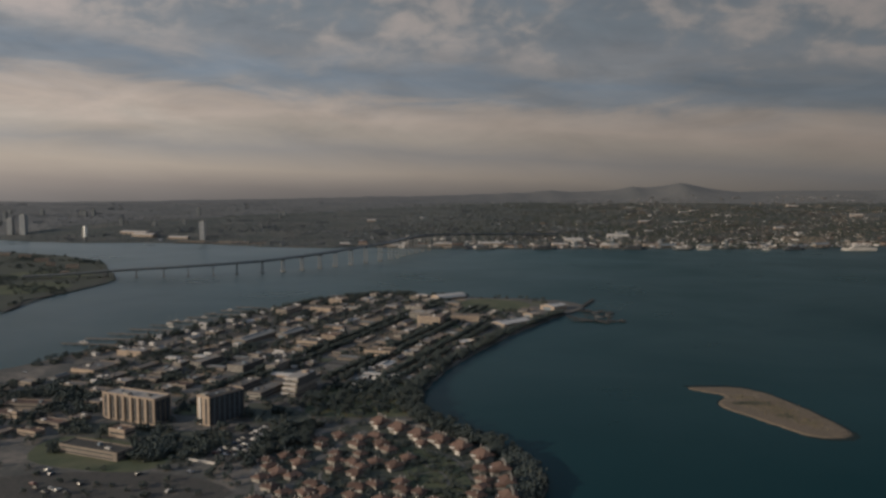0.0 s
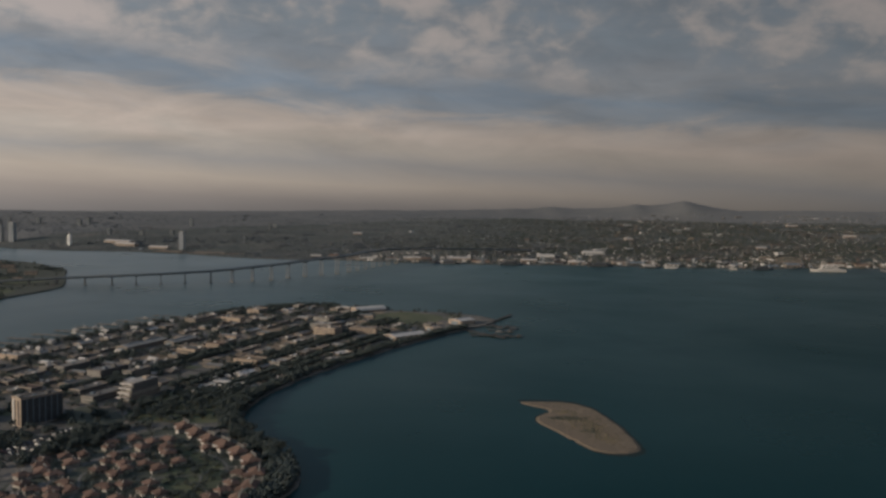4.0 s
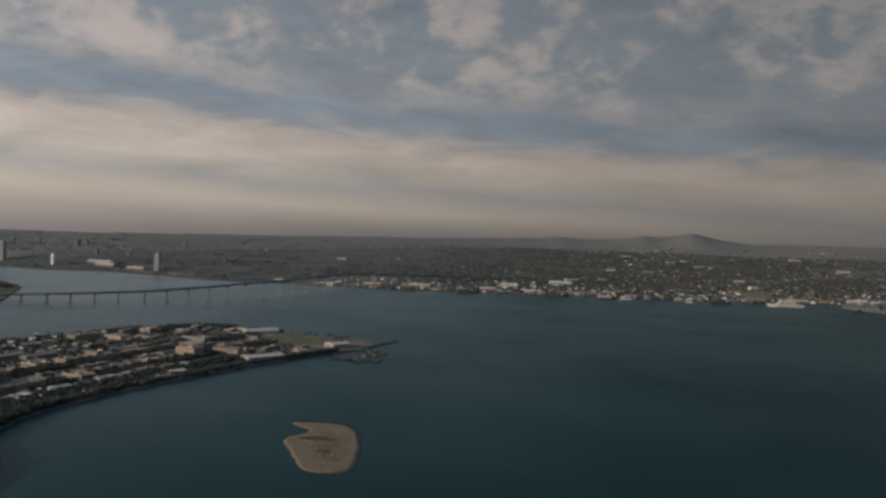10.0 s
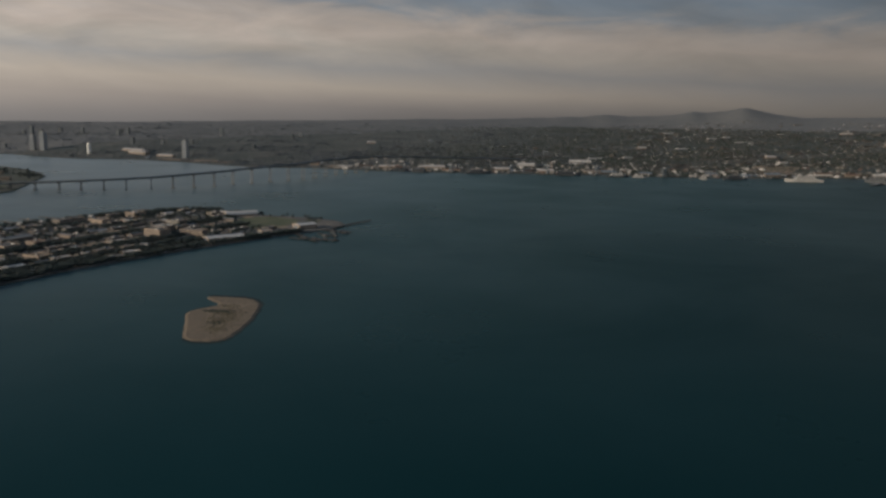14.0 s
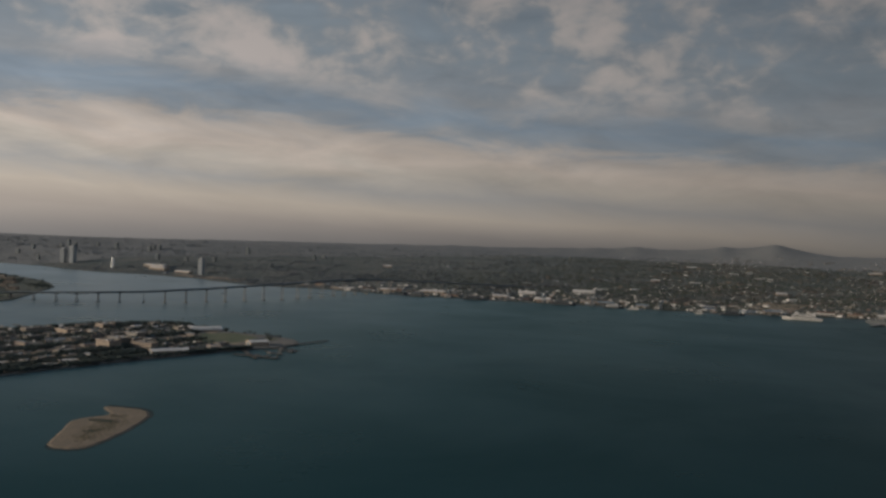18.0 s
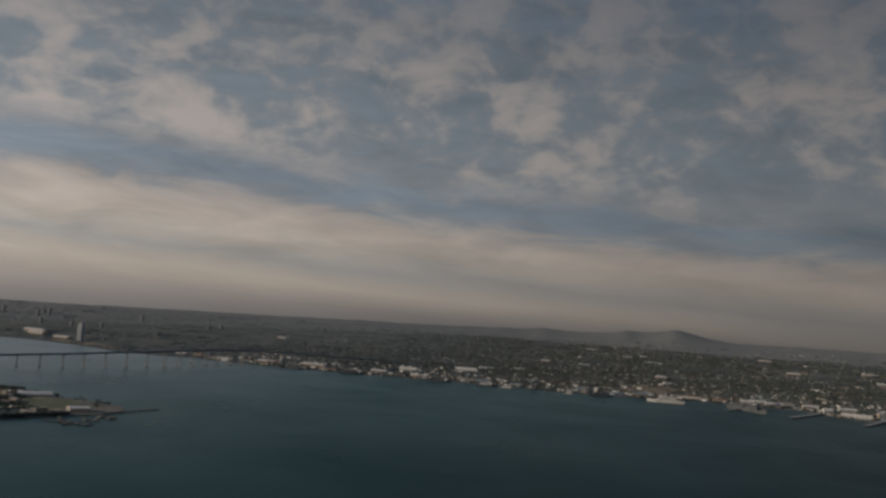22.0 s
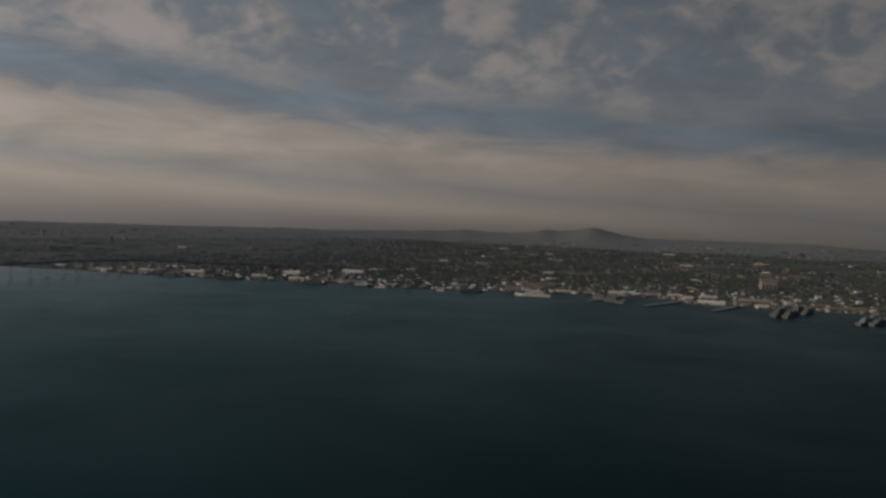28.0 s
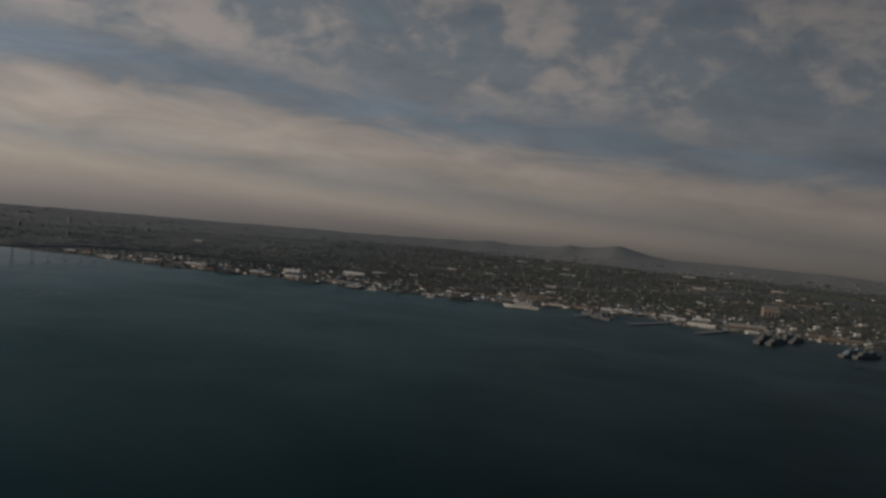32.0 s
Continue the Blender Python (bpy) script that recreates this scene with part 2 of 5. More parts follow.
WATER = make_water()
SOIL = surface("mixed_ground", [(0.060, 0.064, 0.062), (0.097, 0.095, 0.088), (0.172, 0.155, 0.137)], 0.03, 0.25, 0.95)
# mainland ground, tinted blue-grey for the haze over it
FAR_SOIL = surface("hazed_far_ground", [(0.046, 0.057, 0.056), (0.068, 0.077, 0.074), (0.108, 0.106, 0.097)], 0.008, 0.05, 0.95)
# pale grey hill ground; distance haze is put into its colour
HAZED_HILL = surface("hazed_hillside", [(0.102, 0.108, 0.111), (0.134, 0.136, 0.134)], 0.004, 0.03, 0.95)
SAND = surface("sand", [(0.142, 0.112, 0.080), (0.200, 0.158, 0.114), (0.245, 0.195, 0.142)], 0.05, 0.5, 0.95)
SCRUB = surface("scrub", [(0.044, 0.054, 0.045), (0.066, 0.071, 0.056)], 0.15, 1.0, 0.95)
YARD = surface("worn_yard", [(0.042, 0.043, 0.042), (0.070, 0.066, 0.061), (0.050, 0.052, 0.048), (0.100, 0.089, 0.079)], 0.06, 0.45, 0.95)
GRASS = surface("grass", [(0.052, 0.066, 0.040), (0.076, 0.088, 0.052), (0.105, 0.106, 0.068)], 0.04, 0.6, 0.95)
ASPHALT = surface("asphalt", [(0.040, 0.040, 0.038), (0.064, 0.061, 0.056)], 0.08, 1.0, 0.9)
CONCRETE = surface("concrete", [(0.092, 0.090, 0.086), (0.150, 0.146, 0.138)], 0.1, 1.5, 0.9, spread=0.15)
PLASTER = palette("plaster", [(0.205, 0.178, 0.150), (0.150, 0.134, 0.118), (0.250, 0.222, 0.190), (0.120, 0.115, 0.112), (0.180, 0.160, 0.140)], 0.85, "object")
ROOFING = palette("flat_roofing", [(0.150, 0.138, 0.126), (0.205, 0.190, 0.174), (0.100, 0.098, 0.096), (0.175, 0.147, 0.126), (0.130, 0.122, 0.114), (0.290, 0.276, 0.258)], 0.9, "object")
WHITE = surface("white_paint", [(0.345, 0.335, 0.320), (0.490, 0.478, 0.455)], 0.2, 2.0, 0.7)
TILE = surface("clay_tile", [(0.088, 0.058, 0.046), (0.136, 0.089, 0.070)], 0.3, 3.0, 0.85, bump=0.4, bump_scale=3.0, spread=0.25)
CREAM = surface("cream_stucco", [(0.245, 0.200, 0.160), (0.325, 0.272, 0.222)], 0.3, 2.0, 0.85, spread=0.12)
GLASS = surface("window_glass", [(0.04, 0.046, 0.054), (0.06, 0.066, 0.074)], 0.3, 1.0, 0.25, spec=0.5)
STEEL = surface("painted_steel", [(0.10, 0.13, 0.16), (0.16, 0.19, 0.22)], 0.1, 1.0, 0.7)
GREY_HULL = surface("grey_hull", [(0.052, 0.058, 0.065), (0.092, 0.099, 0.106)], 0.1, 1.0, 0.6)
BRIDGE_CONCRETE = surface("bridge_concrete", [(0.15, 0.155, 0.16), (0.21, 0.213, 0.21)], 0.1, 1.0, 0.9)
BRIDGE_STEEL = surface("pale_blue_bridge_paint", [(0.135, 0.155, 0.175), (0.190, 0.210, 0.228)], 0.1, 1.0, 0.7)
BARK = surface("bark", [(0.06, 0.045, 0.03), (0.10, 0.08, 0.055)], 1.0, 8.0, 0.95)
LEAF = palette("foliage", [(0.082, 0.104, 0.104), (0.092, 0.113, 0.106), (0.080, 0.102, 0.108), (0.102, 0.114, 0.104), (0.087, 0.109, 0.110)], 0.9, "island", 0.5, 0.1, 0.4)
# extra bright white, standing in for the sun glint on one slab
GLEAM = surface("sun_glint_white", [(0.76, 0.75, 0.72), (0.84, 0.83, 0.80)], 0.2, 2.0, 0.4)
FAR_GREY = surface("grey_office_cladding", [(0.100, 0.110, 0.116), (0.135, 0.145, 0.150)], 0.02, 0.2, 0.8, spread=0.2)
FAR_PALE = surface("pale_tower_cladding", [(0.215, 0.228, 0.240), (0.265, 0.276, 0.287)], 0.02, 0.2, 0.8, spread=0.2)
# lighter, bluer copy of the hillside foliage, with haze in the colour
FAR_LEAF = palette("hazed_far_foliage", [(0.100, 0.114, 0.116), (0.108, 0.120, 0.120), (0.104, 0.117, 0.122), (0.116, 0.125, 0.124)], 0.9, "island", 0.02)
HILL_LEAF = palette("hillside_foliage", [(0.034, 0.045, 0.038), (0.041, 0.051, 0.040), (0.036, 0.047, 0.043), (0.052, 0.056, 0.043)], 0.9, "island", 0.02)
STUCCO = surface("pale_stucco", [(0.207, 0.196, 0.180), (0.279, 0.270, 0.249)], 0.3, 2.0, 0.85, spread=0.1)
# house colours greyed and blued to carry the haze
FAR_TOWN = palette("hazed_far_walls", [(0.081, 0.092, 0.105), (0.095, 0.104, 0.114), (0.117, 0.126, 0.134), (0.072, 0.083, 0.095), (0.090, 0.098, 0.106), (0.090, 0.090, 0.094), (0.077, 0.087, 0.099), (0.086, 0.095, 0.106), (0.234, 0.250, 0.269), (0.083, 0.094, 0.105), (0.077, 0.087, 0.097), (0.090, 0.100, 0.110), (0.099, 0.100, 0.106), (0.081, 0.092, 0.103), (0.144, 0.155, 0.166), (0.079, 0.090, 0.101)], 0.9, "island", 0.02)
HILL_TOWN = palette("hill_walls", [(0.085, 0.077, 0.067), (0.062, 0.060, 0.056), (0.115, 0.100, 0.083), (0.054, 0.055, 0.053), (0.080, 0.071, 0.061), (0.600, 0.580, 0.550), (0.068, 0.066, 0.063), (0.135, 0.112, 0.090), (0.058, 0.056, 0.053), (0.200, 0.184, 0.162), (0.088, 0.068, 0.056), (0.072, 0.071, 0.069)], 0.9, "island", 0.02)
CAR_PAINT = palette("car_paint", [(0.38, 0.38, 0.37), (0.04, 0.04, 0.045), (0.14, 0.145, 0.15), (0.10, 0.10, 0.10), (0.09, 0.03, 0.03), (0.03, 0.05, 0.09), (0.06, 0.06, 0.06)], 0.35, "object", 1.0, 0.5)
PLANKS = surface("weathered_planks", [(0.12, 0.106, 0.09), (0.20, 0.178, 0.152)], 0.2, 2.0, 0.9, spread=0.2)
QUAY = palette("quay_walls", [(0.42, 0.41, 0.40), (0.16, 0.155, 0.15), (0.24, 0.22, 0.20), (0.11, 0.11, 0.115), (0.30, 0.29, 0.28), (0.13, 0.10, 0.09), (0.55, 0.54, 0.52), (0.12, 0.13, 0.14)], 0.85, "island", 0.1)
ISLAND_SAND = surface("damp_sand", [(0.094, 0.077, 0.056), (0.162, 0.128, 0.092), (0.120, 0.099, 0.073), (0.190, 0.151, 0.109)], 0.035, 0.3, 0.95)
ISLAND_SCRUB = palette("island_scrub", [(0.034, 0.042, 0.034), (0.046, 0.050, 0.038), (0.040, 0.047, 0.040), (0.060, 0.058, 0.042)], 0.95)
ISLAND_GRASS = palette("island_dry_grass", [(0.110, 0.096, 0.064), (0.090, 0.083, 0.056), (0.130, 0.108, 0.072)], 0.95)
SHALLOW_OUTER = surface("deep_shallows", [(0.008, 0.021, 0.022), (0.024, 0.033, 0.030)], 0.05, 0.4, 0.6, spec=0.1)
SHALLOW_INNER = surface("wet_sand_shallows", [(0.030, 0.037, 0.033), (0.070, 0.064, 0.050)], 0.06, 0.5, 0.6, spec=0.1)
RUBBER = surface("rubber", [(0.02, 0.02, 0.02), (0.03, 0.03, 0.03)], 1.0, 4.0, 0.9)


# ---- mesh helpers ----
class Mesh:
    """Collects vertices and faces of one part."""

    def __init__(self):
        self.v, self.f = [], []

    def box(self, x, y, z, w, d, h, turn=0.0, taper=1.0):
        """A box with its base's centre at (x, y, z)."""
        c, s, k = math.cos(turn), math.sin(turn), len(self.v)
        for q, zz in ((1.0, z), (taper, z + h)):
            for a, b in ((-1, -1), (1, -1), (1, 1), (-1, 1)):
                u, v = a * w / 2 * q, b * d / 2 * q
                self.v.append((x + c * u - s * v, y + s * u + c * v, zz))
        self.f += [(k + 3, k + 2, k + 1, k), (k + 4, k + 5, k + 6, k + 7)] + [(k + i, k + (i + 1) % 4, k + 4 + (i + 1) % 4, k + 4 + i) for i in range(4)]
        return self

    def hip(self, x, y, z, w, d, h, turn=0.0, inset=None, thick=0.25):
        """A hipped roof with eaves of some thickness; inset 0 makes it a gable."""
        c, s, k = math.cos(turn), math.sin(turn), len(self.v)
        inset = d / 2 if inset is None else inset

        def at(u, v, zz):
            self.v.append((x + c * u - s * v, y + s * u + c * v, zz))

        for zz in (z, z + thick):
            for a, b in ((-1, -1), (1, -1), (1, 1), (-1, 1)):
                at(a * w / 2, b * d / 2, zz)
        at(-w / 2 + inset, 0, z + h)
        at(w / 2 - inset, 0, z + h)
        self.f += [(k + 3, k + 2, k + 1, k)] + [(k + i, k + (i + 1) % 4, k + 4 + (i + 1) % 4, k + 4 + i) for i in range(4)]
        self.f += [(k + 4, k + 5, k + 9, k + 8), (k + 5, k + 6, k + 9), (k + 6, k + 7, k + 8, k + 9), (k + 7, k + 4, k + 8)]
        return self

    def tube(self, x, y, z, r, h, sides=10, top=None):
        k, top = len(self.v), r if top is None else top
        for rr, zz in ((r, z), (top, z + h)):
            self.v += [(x + rr * math.cos(i * math.tau / sides), y + rr * math.sin(i * math.tau / sides), zz) for i in range(sides)]
        self.f += [tuple(k + i for i in reversed(range(sides))), tuple(k + sides + i for i in range(sides))]
        self.f += [(k + i, k + (i + 1) % sides, k + sides + (i + 1) % sides, k + sides + i) for i in range(sides)]
        return self

    def clump(self, x, y, z, r, rng, squash=0.8):
        """An uneven six-sided tuft."""
        k, a0 = len(self.v), rng.uniform(0, 6.28)
        self.v.append((x + r * rng.uniform(-0.2, 0.2), y + r * rng.uniform(-0.2, 0.2), z + r * squash * rng.uniform(0.8, 1.2)))
        for i in range(5):
            q, a = r * rng.uniform(0.7, 1.25), a0 + i * math.tau / 5 + rng.uniform(-0.3, 0.3)
            self.v.append((x + q * math.cos(a), y + q * math.sin(a), z + r * squash * rng.uniform(-0.3, 0.35)))
        self.v.append((x, y, z - r * squash * 0.8))
        for i in range(5):
            self.f += [(k, k + 1 + i, k + 1 + (i + 1) % 5), (k + 6, k + 1 + (i + 1) % 5, k + 1 + i)]
        return self

    def data(self, name, material, smooth=False):
        me = bpy.data.meshes.new(name)
        me.from_pydata(self.v, [], self.f)
        me.materials.append(material)
        if smooth:
            me.polygons.foreach_set("use_smooth", [True] * len(me.polygons))
        me.update()
        return me


def thing(name, x, y, z, turn=0.0, label="", category="", group="", kind=""):
    ob = tagged(new(name), label, category, group, kind)
    ob.matrix_basis = Matrix.Translation((x, y, z)) @ Matrix.Rotation(turn, 4, "Z")
    ob.empty_display_size = 0.1
    return ob


def part(name, mesh, material, parent, label="", at=None):
    """One mesh object under a thing or a part. mesh: a Mesh, or mesh data that is shared."""
    ob = new(name, mesh.data(name, material) if isinstance(mesh, Mesh) else mesh)
    ob.parent = parent
    if at is not None:
        ob.matrix_basis = at
    return tagged(ob, label)


def spline(points, steps=6, rough=0.0, rng=None, closed=True):
    """A smooth line through the points, made uneven by rough metres."""
    out, n = [], len(points)
    for i in range(n if closed else n - 1):
        p0, p1, p2, p3 = (Vector(points[(i + k) % n] if closed else points[min(max(i + k, 0), n - 1)]) for k in (-1, 0, 1, 2))
        for s in range(steps):
            t = s / steps
            q = 0.5 * (2 * p1 + (p2 - p0) * t + (2 * p0 - 5 * p1 + 4 * p2 - p3) * t * t + (3 * p1 - p0 - 3 * p2 + p3) * t**3)
            if rough:
                q += Vector((rng.uniform(-rough, rough), rng.uniform(-rough, rough)))
            out.append(q)
    if not closed:
        out.append(Vector(points[-1]))
    return out


def inside(x, y, outline):
    hit, j = False, len(outline) - 1
    for i in range(len(outline)):
        (x0, y0), (x1, y1) = outline[i], outline[j]
        if (y0 > y) != (y1 > y) and x < (x1 - x0) * (y - y0) / (y1 - y0) + x0:
            hit = not hit
        j = i
    return hit


def sheet(name, outline, top, material, label, category, skirt=3.0, bank=4.0, parent=None):
    """A flat piece of ground inside an outline, with a sloping bank down into the water."""
    bm = bmesh.new()
    mid = sum((Vector(p) for p in outline), Vector((0, 0))) / len(outline)
    area = sum(outline[i - 1][0] * outline[i][1] - outline[i][0] * outline[i - 1][1] for i in range(len(outline)))
    line = outline if area > 0 else outline[::-1]
    ring = [bm.verts.new((*p, top)) for p in line]
    for a, b, c in tessellate_polygon([[Vector((*p, 0)) for p in line]]):
        f = bm.faces.new((ring[a], ring[b], ring[c]))
        f.normal_update()
        if f.normal.z < 0:
            f.normal_flip()
    low = []
    for i, p in enumerate(line):
        a, b = Vector(line[i - 1]), Vector(line[(i + 1) % len(line)])
        t = (b - a).normalized()
        low.append(bm.verts.new((p[0] + t.y * bank, p[1] - t.x * bank, top - skirt)))
    for i in range(len(line)):
        j = (i + 1) % len(line)
        bm.faces.new((ring[j], ring[i], low[i], low[j]))
    me = bpy.data.meshes.new(name)
    bm.to_mesh(me)
    bm.free()
    me.materials.append(material)
    ob = new(name, me)
    ob.parent = parent
    return tagged(ob, label, category, kind="structure") if parent is None else tagged(ob, label)


rng = random.Random(7)

# ---- water and land ----
bay = Mesh()
bay.v = [(-9000, -4000, 0), (9000, -4000, 0), (9000, 9000, 0), (-9000, 9000, 0)]
bay.f = [(0, 1, 2, 3)]
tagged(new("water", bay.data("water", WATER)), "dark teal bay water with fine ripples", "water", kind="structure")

PENINSULA = spline([
    (-380, 702), (-360, 735), (-330, 816), (-300, 880), (-255, 990), (-205, 1085), (-165, 1150), (-118, 1188), (-65, 1205), (-10, 1185), (55, 1155),
    (120, 1142), (170, 1112), (186, 1075), (165, 1030), (135, 985), (108, 935), (68, 858), (36, 785), (8, 718), (-8, 660), (-15, 620), (-15, 590), (-7, 555), (15, 521),
    (38, 492), (51, 469), (56, 446), (55, 424), (48, 408), (45, 392), (50, 365), (68, 310), (150, 230), (300, 175), (700, 130), (1500, 90), (2600, 60), (2600, -500), (-1500, -500), (-1500, 300), (-900, 420), (-560, 540), (-430, 640)],
    5, 1.2, rng)
sheet("ground_peninsula", PENINSULA, 1.5, SOIL, "low built-up peninsula of earth, paving and scrub in the bay", "land", 3.0, 0.6)

sheet("beach", spline([(47, 408), (53, 402), (53, 388), (58, 362), (76, 308), (66, 304), (49, 360), (43, 390)], 6, 0.6, rng), 0.8, SAND, "narrow tan beach below the wooded bank", "beach", 1.4, 3.0)
CORONADO = spline([(-556, 1030), (-572, 1130), (-552, 1215), (-543, 1345), (-575, 1440), (-620, 1530), (-720, 1715), (-930, 1880), (-1300, 1990), (-2600, 2000), (-2600, 1000), (-1200, 800), (-700, 930)], 6, 2.0, rng)
sheet("ground_golf_shore", CORONADO, 2.0, SCRUB, "green wooded shore with lawns beside the bridge", "land", 4.0)

# sand island, low, with a hook at its north-western end
ISLAND = spline([(195, 641), (209, 643), (229, 641), (243, 629), (253, 601), (259, 570), (262, 543), (261, 523), (251, 516), (236, 518), (227, 535), (218, 554), (209, 573), (203, 588), (207, 602), (215, 613), (213, 624), (203, 632)], 6, 0.7, rng)
sheet("sand_island", ISLAND, 0.7, ISLAND_SAND, "small bare sand island with a hooked spit", "sandbank", 1.2, 4.0)
for grow, z, mat in ((1.13, 0.012, SHALLOW_OUTER), (1.06, 0.03, SHALLOW_INNER)):
    mid = Vector((228, 577))
    sheet("shallows", [mid + (Vector(p) - mid) * grow for p in ISLAND], z, mat, "murky shallow water over the sandbank", "shallows", 0.05, 0.5)


def ground_tufts(name, spots, material, label):
    """Low plants spread unevenly round spots (x, y, half lengths, turn, number), thinning out towards the edges."""
    r, m = random.Random(41), Mesh()
    for x, y, a, b, turn, count in spots:
        for _ in range(count):
            u, v = r.gauss(0, 0.5) * a, r.gauss(0, 0.5) * b
            px, py = x + u * math.cos(turn) - v * math.sin(turn), y + u * math.sin(turn) + v * math.cos(turn)
            m.clump(px, py, 0.72, r.uniform(0.35, 1.15), r, 0.35)
    return tagged(new(name, m.data(name, material, True)), label, "scrub", kind="stuff")


ground_tufts("scrub", [(226, 595, 12, 5.0, 0.0, 330), (238, 562, 6, 6, 0.4, 110), (215, 594, 4, 4, 0.0, 40)], ISLAND_SCRUB, "dark low scrub on the sand island")
ground_tufts("dry_grass", [(236, 580, 13, 26, 0.25, 430), (245, 545, 10, 16, 0.25, 150), (226, 612, 9, 8, 0.0, 70)], ISLAND_GRASS, "sparse olive dry grass on the sand island")

CENTRE = Vector((560, 0))
SHORE = [(-4200, 2900), (-1900, 2500), (-1420, 2400), (-1266, 2366), (-1151, 2296), (-975, 2252), (-821, 2252), (-640, 2205), (-448, 2100), (-314, 2070), (-202, 2080), (-60, 2050), (23, 2036),
         (218, 2030), (440, 2040), (650, 2035), (830, 2030), (960, 2070), (1074, 2095), (1200, 2095), (1320, 2090), (1385, 1985), (1450, 1972), (1545, 1962), (1640, 1985), (1700, 1955), (1790, 1925), (2100, 1830), (2700, 1650), (4200, 1320)]
SHORE_LINE = spline(SHORE, 8, 5.0, rng, closed=False)
SHORE_X, SHORE_Y = [p.x for p in SHORE_LINE], [p.y for p in SHORE_LINE]


def shore_y(x):
    return float(np.interp(x, SHORE_X, SHORE_Y))


RIDGE_AZ = [-60, -32, -20, -8, -1, 0.6, 2.2, 4.4, 5.6, 6.3, 7.2, 8.3, 9.3, 9.7, 10.6, 11.8, 13, 17, 22, 30, 60]
RIDGE_Z = [66, 70, 80, 92, 108, 122, 115, 119, 130, 146, 141, 149, 165, 164, 146, 128, 120, 124, 128, 112, 104]


def far_height(x, y):
    """Height of the mainland: it climbs gently from the shore to a low crest, with a ridge and one hill behind it."""
    d = math.hypot(x - CENTRE.x, y)
    az = math.degrees(math.atan2(x - CENTRE.x, y))
    base = float(np.interp(d, [2000, 2250, 2600, 3150, 3860, 4250, 4400, 4600], [2.5, 6, 16, 32, 50, 62, 60, 54]))
    rise = min(1.0, max(0.0, (y - shore_y(x)) / 350))
    z = 2.2 + (base - 2.2) * (rise * rise * (3 - 2 * rise))
    crest = float(np.interp(az, RIDGE_AZ, RIDGE_Z)) + 3.0 * noise.noise(Vector((az * 0.8, 3.1, 0))) + 1.5 * noise.noise(Vector((az * 2.6, 7.7, 0)))
    back = 4880 - 590 * math.sin(min(radians(abs(az)), 1.2))
    foot = max(0.0, 1 - abs(d - back) / 520)
    z += max(0.0, crest - z) * foot * foot * (3 - 2 * foot)
    return z + 3.0 * rise * noise.noise(Vector((x * 0.004, y * 0.004, 0)))


def make_far_land():
    m = Mesh()
    cols, rows = 330, 72
    for i in range(cols + 1):
        x0 = -4000 + 8200 * i / cols
        y0 = shore_y(x0)
        for j in range(rows + 1):
            f = j / rows
            y = y0 + (5300 - y0) * f**1.2
            m.v.append((x0, y, -2.0 if j == 0 else far_height(x0, y)))
        m.v[-rows - 1] = (x0, y0 - 6, -2.0)
    for i in range(cols):
        for j in range(rows):
            k = i * (rows + 1) + j
            m.f.append((k, k + rows + 1, k + rows + 2, k + 1))
    return m


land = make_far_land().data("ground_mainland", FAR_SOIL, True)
land.materials.append(HAZED_HILL)
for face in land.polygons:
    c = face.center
    # the haze-pale colour starts nearer in the west
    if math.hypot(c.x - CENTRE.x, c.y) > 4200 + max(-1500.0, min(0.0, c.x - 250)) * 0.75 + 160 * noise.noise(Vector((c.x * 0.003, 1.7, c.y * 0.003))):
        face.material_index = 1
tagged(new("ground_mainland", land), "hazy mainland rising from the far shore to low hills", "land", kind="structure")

# ---- far town ----
def in_rows(x, y, gap, r, loose):
    """The place moved onto the nearest of the town's streets."""
    c, s = math.cos(0.35), math.sin(0.35)
    u, v = c * x + s * y, -s * x + c * y
    v = round(v / gap) * gap + r.uniform(-loose, loose)
    return c * u - s * v, s * u + c * v


